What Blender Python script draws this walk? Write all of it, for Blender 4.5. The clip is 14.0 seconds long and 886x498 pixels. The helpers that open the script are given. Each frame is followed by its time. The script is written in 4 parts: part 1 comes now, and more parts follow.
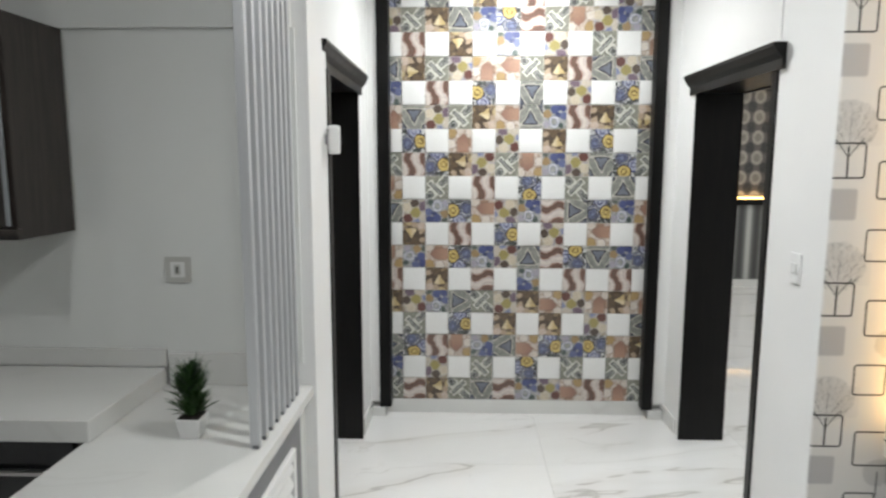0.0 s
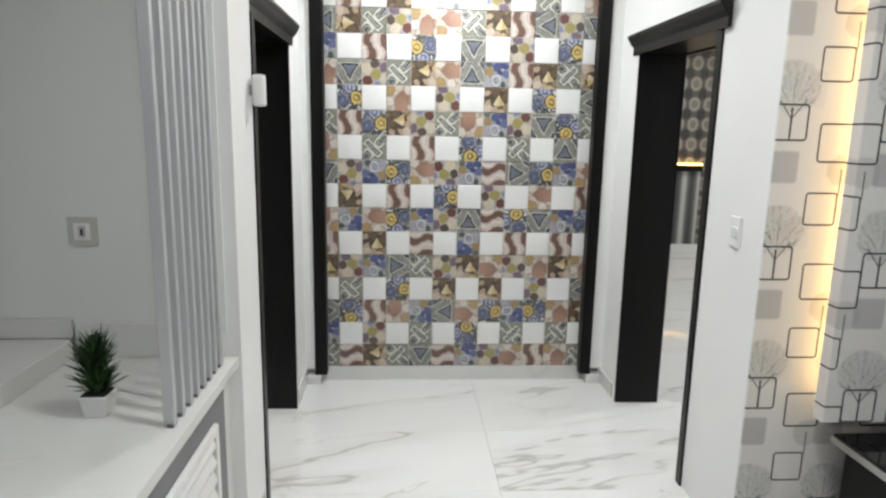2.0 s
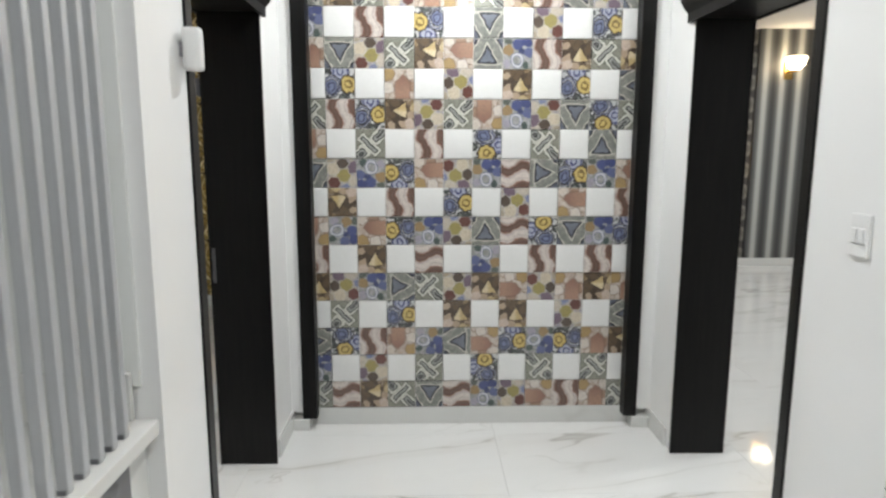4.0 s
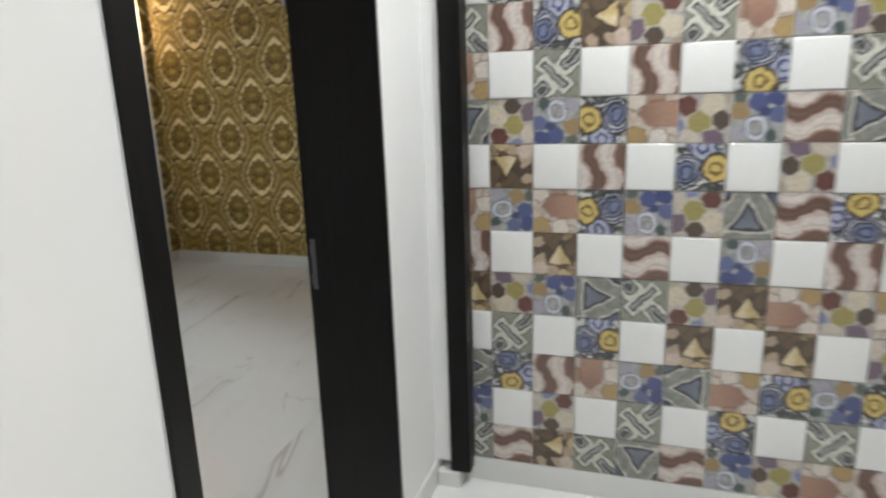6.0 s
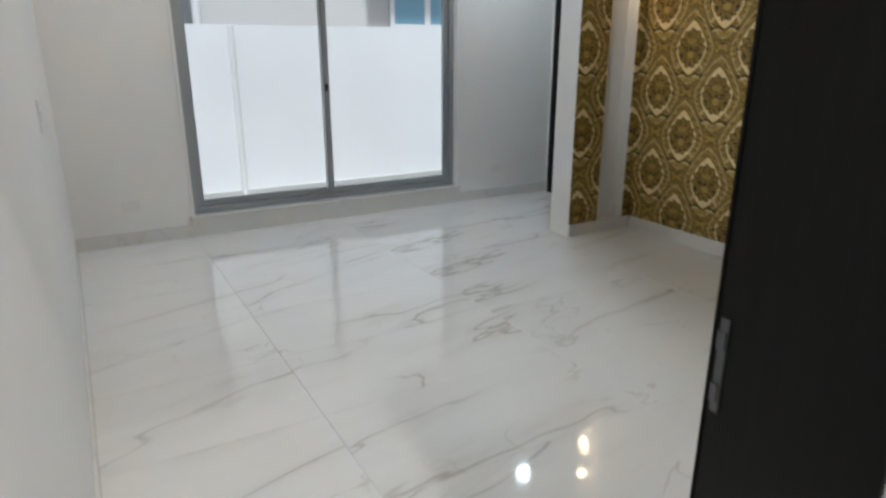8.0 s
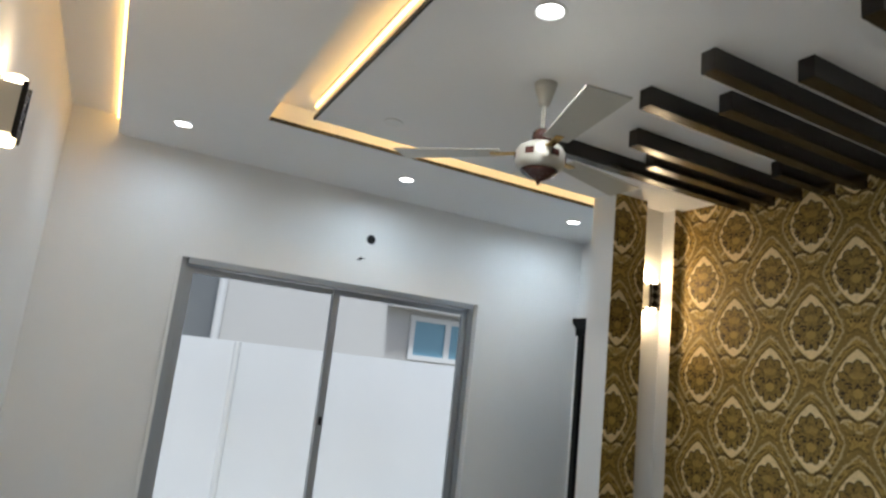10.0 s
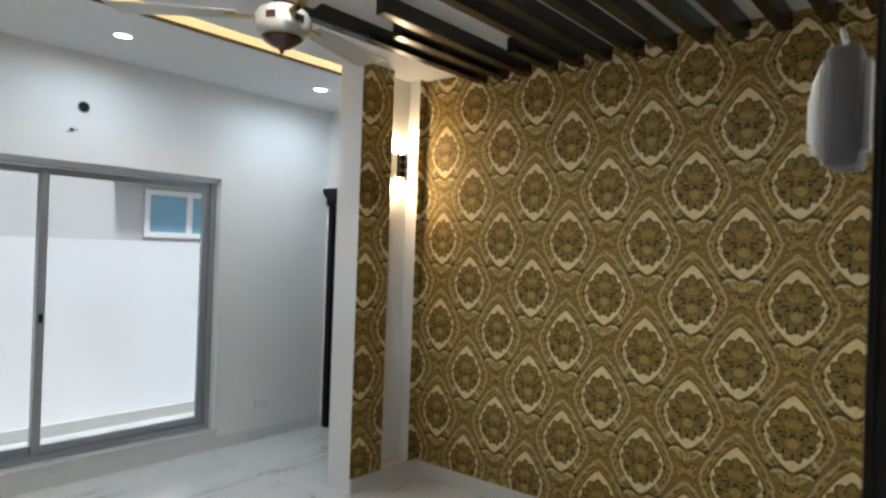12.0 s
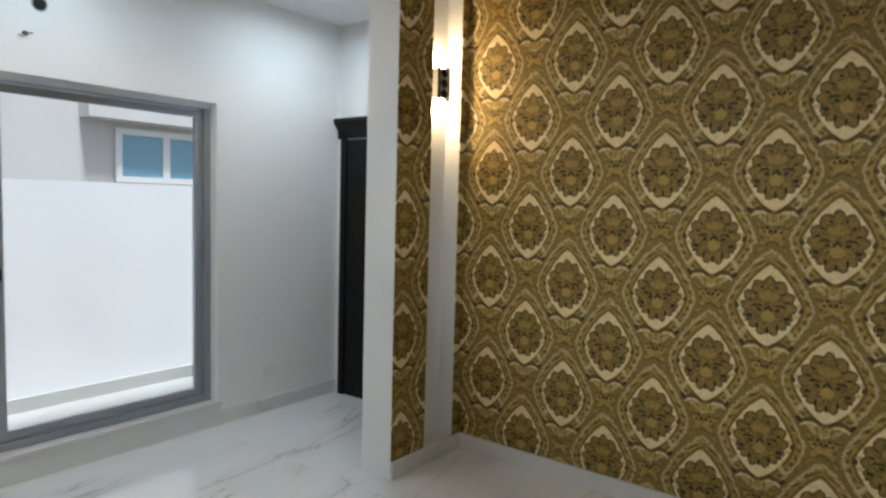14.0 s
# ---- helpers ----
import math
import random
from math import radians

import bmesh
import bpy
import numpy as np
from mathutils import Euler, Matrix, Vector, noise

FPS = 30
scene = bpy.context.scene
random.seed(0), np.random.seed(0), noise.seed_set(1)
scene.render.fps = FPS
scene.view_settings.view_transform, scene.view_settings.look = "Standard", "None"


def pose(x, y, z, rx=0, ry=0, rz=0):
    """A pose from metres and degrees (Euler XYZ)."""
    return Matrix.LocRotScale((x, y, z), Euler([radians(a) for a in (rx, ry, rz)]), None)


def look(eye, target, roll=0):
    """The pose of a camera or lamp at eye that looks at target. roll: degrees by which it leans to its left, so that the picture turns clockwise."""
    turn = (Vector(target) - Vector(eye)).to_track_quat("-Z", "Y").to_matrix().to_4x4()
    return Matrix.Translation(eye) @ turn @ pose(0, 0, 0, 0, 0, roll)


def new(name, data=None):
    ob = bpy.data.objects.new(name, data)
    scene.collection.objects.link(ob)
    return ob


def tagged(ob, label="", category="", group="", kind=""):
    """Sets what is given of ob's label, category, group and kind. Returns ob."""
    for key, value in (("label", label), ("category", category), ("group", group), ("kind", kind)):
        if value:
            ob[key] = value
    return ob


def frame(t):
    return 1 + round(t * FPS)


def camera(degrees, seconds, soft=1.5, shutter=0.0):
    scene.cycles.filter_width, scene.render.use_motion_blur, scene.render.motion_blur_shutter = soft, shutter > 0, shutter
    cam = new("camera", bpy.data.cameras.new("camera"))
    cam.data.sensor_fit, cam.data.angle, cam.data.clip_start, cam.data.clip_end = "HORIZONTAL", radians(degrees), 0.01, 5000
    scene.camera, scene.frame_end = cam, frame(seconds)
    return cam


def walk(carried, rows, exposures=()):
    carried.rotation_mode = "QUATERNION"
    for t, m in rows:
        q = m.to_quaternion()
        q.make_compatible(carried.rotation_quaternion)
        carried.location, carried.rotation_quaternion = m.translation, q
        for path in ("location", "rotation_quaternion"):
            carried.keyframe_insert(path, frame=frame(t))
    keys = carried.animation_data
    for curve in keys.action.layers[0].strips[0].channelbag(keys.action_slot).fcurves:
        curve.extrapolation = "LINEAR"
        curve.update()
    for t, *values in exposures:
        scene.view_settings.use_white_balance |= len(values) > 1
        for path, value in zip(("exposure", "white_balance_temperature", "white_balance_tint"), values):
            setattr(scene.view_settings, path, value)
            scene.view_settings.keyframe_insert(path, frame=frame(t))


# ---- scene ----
cam = camera(69.4, 14.0, soft=2.4, shutter=0.5)
PATH = [
    (0, (0.152, 0.334, 1.68), (0.087, 2.315, 1.413), 0.1),
    (0.5, (0.175, 0.361, 1.672), (0.215, 2.344, 1.412), 0.3),
    (1, (0.194, 0.379, 1.66), (0.251, 2.357, 1.367), 0.0),
    (1.5, (0.206, 0.396, 1.658), (0.285, 2.365, 1.317), -0.6),
    (2, (0.17, 0.469, 1.649), (0.289, 2.43, 1.276), 1.1),
    (4.5, (0.263, 1.439, 1.469), (0.264, 3.415, 1.157), -0.8),
    (5, (0.229, 1.762, 1.443), (0.048, 3.725, 1.104), -2.3),
    (5.5, (0.275, 2.079, 1.48), (-0.113, 4.0, 1.085), -1.9),
    (6, (0.255, 2.349, 1.482), (-0.333, 4.198, 0.998), -1.9),
    (6.5, (0.05, 2.645, 1.451), (-0.923, 4.3, 0.886), -3.0),
    (7, (0.087, 2.816, 1.445), (-1.321, 4.089, 0.817), -0.9),
    (7.2, (0.078, 2.875, 1.445), (-1.41, 4.04, 0.775), -0.8),
    (9.3, (-0.581, 3.659, 1.438), (-2.444, 4.378, 1.324), 3.6),
    (9.5, (-0.598, 3.627, 1.474), (-2.43, 4.417, 1.606), 4.3),
    (10, (-0.615, 3.574, 1.581), (-2.368, 4.46, 1.957), 6.3),
    (10.5, (-0.64, 3.509, 1.656), (-2.324, 4.518, 2.037), 5.2),
    (11, (-0.64, 3.548, 1.662), (-2.151, 4.841, 1.873), 4.3),
    (11.5, (-0.655, 3.593, 1.673), (-1.963, 5.103, 1.769), 2.4),
    (12, (-0.673, 3.604, 1.658), (-1.964, 5.131, 1.666), 2.0),
    (12.5, (-0.817, 3.69, 1.646), (-2.124, 5.201, 1.563), -0.3),
    (13, (-0.981, 3.849, 1.586), (-2.329, 5.324, 1.483), 0.2),
    (13.5, (-1.283, 3.842, 1.593), (-2.586, 5.355, 1.479), 2.4),
    (14, (-1.548, 3.917, 1.564), (-2.768, 5.495, 1.42), 1.5),
]
# seconds and stops
EXPOSURES = ((0.0, 0.0), (5.5, 0.03), (7.2, 0.08), (9.4, -0.12), (11.0, -0.08), (12.0, 0.08), (14.0, 0.1))
walk(cam, [(t, look(eye, target, roll)) for t, eye, target, roll in PATH], EXPOSURES)

# ---------------------------------------------------------------- world and light
world = bpy.data.worlds.new("world")
scene.world = world
world.use_nodes = True
_wn = world.node_tree.nodes
_sky = _wn.new("ShaderNodeTexSky")
_sky.sky_type, _sky.sun_disc = "NISHITA", False
_sky.sun_elevation, _sky.sun_rotation = radians(68), radians(90)
_sky.dust_density = 3.0
world.node_tree.links.new(_sky.outputs[0], _wn["Background"].inputs[0])
_wn["Background"].inputs[1].default_value = 0.15


def lamp(name, kind, place, watts, color=(1, 1, 1), size=0.1, turn=None, spot=None):
    data = bpy.data.lights.new(name, kind)
    data.energy, data.color = watts, color
    if kind == "AREA":
        data.shape, data.size = "DISK", size
        data.spread = radians(spot or 150)
    elif kind == "SUN":
        data.angle = size
    else:
        data.shadow_soft_size = size
    ob = new(name, data)
    ob.matrix_world = turn or Matrix.Translation(place)
    return ob


lamp("sun", "SUN", None, 5.0, (0.87, 0.94, 1.0), radians(8), look((0, 0, 9), (-3.2, 0.6, 0)))
WARM, COOL, NEUTRAL = (1.0, 0.74, 0.44), (0.70, 0.86, 1.0), (0.95, 0.97, 0.965)


# ---------------------------------------------------------------- material tools
class Ex:
    """A number in a node tree, with arithmetic."""

    def __init__(self, tree, socket):
        self.tree, self.socket = tree, socket

    def op(self, kind, *others):
        node = self.tree.nodes.new("ShaderNodeMath")
        node.operation = kind
        for i, v in enumerate((self, *others)):
            if isinstance(v, Ex):
                self.tree.links.new(v.socket, node.inputs[i])
            else:
                node.inputs[i].default_value = v
        return Ex(self.tree, node.outputs[0])

    def __add__(self, o): return self.op("ADD", o)
    def __sub__(self, o): return self.op("SUBTRACT", o)
    def __mul__(self, o): return self.op("MULTIPLY", o)
    def __truediv__(self, o): return self.op("DIVIDE", o)
    def neg(self): return self.op("MULTIPLY", -1.0)
    def abs(self): return self.op("ABSOLUTE")
    def sin(self): return self.op("SINE")
    def sqrt(self): return self.op("SQRT")
    def min(self, o): return self.op("MINIMUM", o)
    def max(self, o): return self.op("MAXIMUM", o)
    def less(self, o): return self.op("LESS_THAN", o)
    def more(self, o): return self.op("GREATER_THAN", o)
    def fold(self, period): return self.op("FLOORED_MODULO", period) - period / 2
    def atan2(self, o): return self.op("ARCTAN2", o)

    def step(self, lo, hi):
        node = self.tree.nodes.new("ShaderNodeMapRange")
        node.interpolation_type = "SMOOTHSTEP"
        self.tree.links.new(self.socket, node.inputs["Value"])
        node.inputs["From Min"].default_value, node.inputs["From Max"].default_value = lo, hi
        return Ex(self.tree, node.outputs["Result"])


class Mat:
    """A material under construction."""

    def __init__(self, name, color=(0.8, 0.8, 0.8), rough=0.5, metal=0.0):
        self.m = bpy.data.materials.new(name)
        self.m.use_nodes = True
        self.t = self.m.node_tree
        self.b = self.t.nodes["Principled BSDF"]
        self.b.inputs["Base Color"].default_value = (*color, 1)
        self.b.inputs["Roughness"].default_value = rough
        self.b.inputs["Metallic"].default_value = metal
        self._co = None

    def coords(self, offset=False):
        """Object coordinates; offset: shifted by the object's random number."""
        node = self.t.nodes.new("ShaderNodeTexCoord")
        out = node.outputs["Object"]
        if offset:
            info = self.t.nodes.new("ShaderNodeObjectInfo")
            mul = self.t.nodes.new("ShaderNodeVectorMath")
            mul.operation = "MULTIPLY_ADD"
            comb = self.t.nodes.new("ShaderNodeCombineXYZ")
            for i, k in enumerate((37.0, 53.0, 71.0)):
                r = Ex(self.t, info.outputs["Random"]) * k
                self.t.links.new(r.socket, comb.inputs[i])
            mul.inputs[1].default_value = (1, 1, 1)
            self.t.links.new(out, mul.inputs[0])
            self.t.links.new(comb.outputs[0], mul.inputs[2])
            out = mul.outputs[0]
        return out

    def xyz(self, vec=None):
        sep = self.t.nodes.new("ShaderNodeSeparateXYZ")
        self.t.links.new(vec or self.coords(), sep.inputs[0])
        return [Ex(self.t, s) for s in sep.outputs]

    def vec(self, *xs):
        comb = self.t.nodes.new("ShaderNodeCombineXYZ")
        for i, v in enumerate(xs):
            if isinstance(v, Ex):
                self.t.links.new(v.socket, comb.inputs[i])
            else:
                comb.inputs[i].default_value = v
        return comb.outputs[0]

    def noise(self, vec, scale, detail=3.0, rough=0.5, distort=0.0):
        node = self.t.nodes.new("ShaderNodeTexNoise")
        self.t.links.new(vec, node.inputs["Vector"])
        for k, v in (("Scale", scale), ("Detail", detail), ("Roughness", rough), ("Distortion", distort)):
            node.inputs[k].default_value = v
        return Ex(self.t, node.outputs["Fac"])

    def cells(self, vec, scale, feature="F1", out="Distance", spread=1.0):
        node = self.t.nodes.new("ShaderNodeTexVoronoi")
        node.feature = feature
        self.t.links.new(vec, node.inputs["Vector"])
        node.inputs["Scale"].default_value = scale
        node.inputs["Randomness"].default_value = spread
        return Ex(self.t, node.outputs[out])

    def mix(self, fac, a, b):
        node = self.t.nodes.new("ShaderNodeMix")
        node.data_type = "RGBA"
        if isinstance(fac, Ex):
            self.t.links.new(fac.socket, node.inputs[0])
        else:
            node.inputs[0].default_value = fac
        for v, s in ((a, node.inputs[6]), (b, node.inputs[7])):
            if isinstance(v, tuple):
                s.default_value = (*v, 1)
            else:
                self.t.links.new(v, s)
        return node.outputs[2]

    def ramp(self, fac, stops, constant=False):
        node = self.t.nodes.new("ShaderNodeValToRGB")
        if constant:
            node.color_ramp.interpolation = "CONSTANT"
        els = node.color_ramp.elements
        while len(els) < len(stops):
            els.new(0.5)
        for e, (p, c) in zip(els, stops):
            e.position, e.color = p, (*c, 1)
        self.t.links.new(fac.socket, node.inputs[0])
        return node.outputs[0]

    def color(self, socket):
        self.t.links.new(socket, self.b.inputs["Base Color"])
        return self

    def rough(self, ex):
        self.t.links.new(ex.socket, self.b.inputs["Roughness"])
        return self

    def bump(self, ex, strength=0.2, distance=0.002):
        node = self.t.nodes.new("ShaderNodeBump")
        node.inputs["Strength"].default_value, node.inputs["Distance"].default_value = strength, distance
        self.t.links.new(ex.socket, node.inputs["Height"])
        self.t.links.new(node.outputs[0], self.b.inputs["Normal"])
        return self


def paint(name, color, rough=0.55, vary=0.05, bump=0.05):
    """Wall paint: soft stains, roller grain."""
    k = Mat(name, color, rough)
    co = k.coords()
    n = k.noise(co, 1.3, 4, 0.6)
    dark = tuple(c * (1 - vary * 2) for c in color)
    k.color(k.mix(n, dark, color))
    k.bump(k.noise(co, 220, 2), bump, 0.001)
    return k.m


def wood(name, dark, light, rough=0.35, axis=2, scale=1.0, gloss=0.5):
    """Stained timber with grain along one axis."""
    k = Mat(name, dark, rough)
    p = k.xyz()
    p[axis] = p[axis] * 0.06
    v = k.vec(*p)
    g = k.noise(v, 60 * scale, 5, 0.65, 0.4)
    k.color(k.mix(g.step(0.3, 0.75), dark, light))
    k.rough(g * 0.2 + (rough - 0.08))
    k.bump(g, 0.12, 0.001)
    k.b.inputs["Specular IOR Level"].default_value = gloss
    return k.m


def marble(name, offset, tint=(0.80, 0.80, 0.79), veins=0.8):
    """Polished porcelain with long thin branching grey and tan veins along x."""
    k = Mat(name, tint, 0.09)
    x, y, z = k.xyz(k.coords(offset))
    c, s = math.cos(radians(14)), math.sin(radians(14))
    u, v = x * c + y * s, y * c - x * s
    w = k.vec(u * 0.45, v * 1.9, z)
    n = k.noise(w, 0.95, 4, 0.5, 0.25)
    far = (n - 0.5).abs()
    fork = (k.noise(k.vec(u * 0.75 + 9.0, v * 1.5, z), 1.5, 4, 0.5, 0.3) - 0.5).abs()
    mask = k.noise(k.vec(u * 0.7, v * 1.2, z), 1.4, 2).step(0.38, 0.60)
    rare = k.noise(k.vec(u * 0.9, v * 1.1 + 4.0, z), 1.6, 2).step(0.52, 0.66)
    vein = far.step(0.010, 0.0)
    thin = fork.step(0.006, 0.0)
    soft = far.step(0.085, 0.0)
    smoke = k.noise(w, 5.5, 5, 0.65, 0.6).step(0.52, 0.75)
    cloud = k.noise(w, 2.3, 4, 0.6).step(0.35, 0.75)
    base = k.mix(cloud * 0.5, tint, tuple(q * 0.93 for q in tint))
    base = k.mix((soft * mask * 0.22 + smoke * soft * mask * 0.5) * veins, base, (0.50, 0.475, 0.44))
    base = k.mix(thin * rare * 0.45 * veins, base, (0.36, 0.34, 0.31))
    k.color(k.mix(vein * mask * 0.62 * veins, base, (0.29, 0.27, 0.245)))
    k.rough(k.noise(k.vec(x, y, z), 8, 3) * 0.05 + 0.035)
    k.b.inputs["Specular IOR Level"].default_value = 0.65
    return k.m


def plain(name, color, rough=0.4, metal=0.0, grain=90.0, vary=0.12):
    k = Mat(name, color, rough, metal)
    n = k.noise(k.coords(), grain, 3)
    k.color(k.mix(n, tuple(c * (1 - vary) for c in color), color))
    k.rough(n * 0.15 + (rough - 0.07))
    return k.m


def glow(name, color, strength):
    k = Mat(name, color)
    k.b.inputs["Emission Color"].default_value = (*color, 1)
    k.b.inputs["Emission Strength"].default_value = strength
    return k.m


M_WHITE = paint("white_paint", (0.80, 0.80, 0.79))
M_KITCHEN = paint("grey_white_paint", (0.72, 0.73, 0.71), 0.35)
M_CEIL = paint("ceiling_paint", (0.80, 0.80, 0.80), 0.7, 0.02)
M_BLACK = wood("wenge_wood", (0.003, 0.003, 0.003), (0.0075, 0.0068, 0.0062), 0.32, gloss=0.22)
M_BEAM = wood("beam_wood", (0.006, 0.005, 0.004), (0.022, 0.014, 0.010), 0.22, axis=1)
M_CAB = wood("cabinet_wood", (0.018, 0.014, 0.012), (0.05, 0.04, 0.034), 0.4)
M_FLOOR = marble("marble_floor", True, (0.73, 0.73, 0.72), veins=0.85)
M_SKIRT = marble("marble_skirting", False, (0.66, 0.66, 0.64), 0.25)
M_COUNTER = marble("counter_top", False, (0.64, 0.64, 0.62), 0.12)
M_GREY = plain("grey_panel", (0.16, 0.16, 0.17), 0.45)
M_SILVER = plain("silver_slat", (0.54, 0.55, 0.565), 0.34, 0.4, 140, 0.08)
M_ALU = plain("aluminium_frame", (0.36, 0.38, 0.40), 0.38, 0.7, 160, 0.08)
M_PLASTIC = plain("white_plastic", (0.74, 0.74, 0.73), 0.3, 0, 60, 0.05)
M_PLASTIC_GREY = plain("grey_plastic", (0.30, 0.30, 0.32), 0.35, 0, 60, 0.05)
M_METAL = plain("brushed_metal", (0.55, 0.54, 0.52), 0.3, 1.0)
M_CHROME = plain("chrome", (0.8, 0.8, 0.8), 0.12, 1.0)
M_BRASS = plain("brass", (0.65, 0.42, 0.14), 0.25, 1.0)
M_DARKGLASS = plain("black_glass", (0.008, 0.008, 0.009), 0.06)
M_BLACKHOLE = plain("hole_dark", (0.01, 0.01, 0.01), 0.9)
M_CREAM = plain("cream_enamel", (0.44, 0.42, 0.36), 0.3, 0, 40, 0.06)
M_MAROON = plain("maroon_lacquer", (0.06, 0.022, 0.018), 0.25)
M_LEAF = plain("leaf_green", (0.035, 0.09, 0.02), 0.45, 0, 30, 0.5)
M_LEAFDARK = plain("leaf_dark", (0.012, 0.03, 0.016), 0.45, 0, 30, 0.5)
M_SOIL = plain("soil", (0.02, 0.015, 0.012), 0.9)
M_GROUT = plain("grout", (0.62, 0.60, 0.56), 0.8)
M_YARD = paint("yard_wall_paint", (0.80, 0.81, 0.82), 0.75, 0.06, 0.15)
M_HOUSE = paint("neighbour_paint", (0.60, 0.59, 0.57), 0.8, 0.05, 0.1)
M_HOUSEDARK = paint("neighbour_darker_grey", (0.20, 0.21, 0.22), 0.8, 0.05, 0.1)
M_YARDFLOOR = paint("yard_concrete", (0.50, 0.50, 0.48), 0.8, 0.15, 0.2)
M_GROUND = paint("bare_ground", (0.24, 0.22, 0.18), 0.9, 0.2, 0.3)
M_BLUEGLASS = plain("blue_glass", (0.20, 0.40, 0.52), 0.12)
M_LED = glow("led_warm", (1.0, 0.60, 0.19), 7.0)
M_LEDBRIGHT = glow("led_warm_bright", (1.0, 0.66, 0.26), 13.0)
M_LEDWHITE = glow("led_white", (0.95, 0.98, 1.0), 14.0)
M_SCONCE = glow("sconce_glass", (1.0, 0.80, 0.52), 14.0)


def glass_mat():
    k = Mat("window_glass", (0.95, 0.97, 0.97), 0.02)
    k.b.inputs["Transmission Weight"].default_value = 1.0
    k.b.inputs["IOR"].default_value = 1.25
    return k.m


M_GLASS = glass_mat()


def damask():
    """Gold damask wallpaper: staggered scalloped medallions in pale angular frames, chevron bands and scrolls."""
    k = Mat("damask_wallpaper", (0.3, 0.2, 0.06), 0.5)
    co = k.coords()
    x, y, z = k.xyz(co)
    u = x + y
    wob = (k.noise(co, 40, 2) - 0.5) * 0.007
    px, py = 0.516, 0.628
    sets = []
    for du, dv in ((0, 0), (px / 2, py / 2)):
        X = (((u + (du - 5.024 + px / 2)).fold(px)).abs() + wob).max(0.0)
        Y = (z + (dv - 1.748 + py / 2)).fold(py) + wob
        # blunt-cornered sides, pointed above and below
        up, down = Y.max(0.0), Y.neg().max(0.0)
        power = up.step(0.0, 0.05) * -0.12 + 1.42
        q = ((X / 0.138).op("POWER", power) + (up / 0.196 + down / 0.182).op("POWER", power)).op("POWER", (power * 0.0 + 1.0) / power)
        sets.append(((q - 1.0) * 0.14, X, Y))
    near = sets[0][0].less(sets[1][0])
    d = sets[0][0].min(sets[1][0])
    X = sets[0][1] * near + sets[1][1] * (near.neg() + 1.0)
    Y = sets[0][2] * near + sets[1][2] * (near.neg() + 1.0)
    fine = k.noise(co, 60, 3, 0.6)
    leafy = k.noise(co, 34, 4, 0.65, 1.2)
    gold, mid, cream, olive, dark, deep = (0.50, 0.335, 0.085), (0.32, 0.208, 0.050), (0.84, 0.68, 0.38), (0.20, 0.136, 0.036), (0.085, 0.053, 0.012), (0.020, 0.012, 0.004)

    # chevron bands beside the frames
    c = k.mix(leafy.step(0.40, 0.62), mid, gold)
    c = k.mix((d - 0.058).abs().step(0.020, 0.012) * 0.75, c, olive)
    rope = (Y * 150.0 + X * 60.0).sin().step(-0.2, 0.5)
    c = k.mix((d - 0.030).abs().step(0.011, 0.006) * rope * 0.75, c, dark)
    c = k.mix((d - 0.078).abs().step(0.007, 0.004) * rope * 0.7, c, dark)
    c = k.mix((d - 0.046 + (leafy - 0.5) * 0.05).abs().step(0.008, 0.003) * 0.5, c, cream)
    c = k.mix(leafy.step(0.60, 0.70) * 0.55, c, dark)
    c = k.mix((d - 0.007).abs().step(0.008, 0.004) * 0.65, c, dark)

    # pale frame
    c = k.mix(d.step(0.001, -0.003), c, cream)

    bead = ((Y - 0.004) * 130.0).sin().step(0.0, 0.6) * X.more(0.100)
    c = k.mix(bead * d.step(0.001, -0.003) * 0.45, c, mid)
    spur = ((X * 1.0 + Y + 0.02).abs() - 0.012).step(0.006, 0.0) * Y.less(-0.05) * d.step(0.05, 0.03)
    c = k.mix(spur * d.more(0.0) * 0.55, c, cream)

    # scalloped flower in the frame
    ang = (Y + 0.02).atan2(X)
    lobes = (ang * 6.5 + 0.4).sin().abs()
    W_, V_ = X / 0.114, (Y - 0.006).abs() / (Y.less(0.006) * 0.004 + 0.134)
    q = (W_.op("POWER", 1.7) + V_.op("POWER", 1.7)).op("POWER", 0.588) - lobes * 0.15 + 0.085 + (leafy - 0.5) * 0.16
    inside = q.step(1.02, 0.97)
    rays = ((ang * 6.5 + 0.4).sin().abs() * -2.2 + (q * 15.0).sin() + (leafy - 0.5) * 4.0)
    body = k.mix(rays.step(-1.6, 0.4), mid, olive)
    body = k.mix((leafy - 0.5).abs().step(0.035, 0.01) * 0.8, body, dark)
    body = k.mix((q - 0.60).abs().step(0.05, 0.02) * leafy.step(0.4, 0.6) * 0.7, body, dark)
    heart = ((X * X) / 0.0011 + (Y + 0.042) * (Y + 0.042) / 0.0009).step(1.0, 0.5)
    body = k.mix(heart * 0.75, body, gold)
    crest = ((X * X) / 0.0024 + (Y - 0.055) * (Y - 0.055) / 0.0006).step(1.0, 0.5)
    body = k.mix(crest * 0.45, body, gold)
    c = k.mix(inside, c, body)
    c = k.mix((q - 0.97).abs().step(0.05, 0.02) * 0.7, c, dark)

    def dot(cx, cy, a, b, lean=0.0):
        ex, ey = X - cx, Y - cy
        dx, dy = (ex + ey * lean) / a, (ey - ex * lean) / b
        return (dx * dx + dy * dy).step(1.25, 0.75)

    ink = ((Y - 0.004) + X * 1.25).abs().less(0.007) * X.less(0.018)
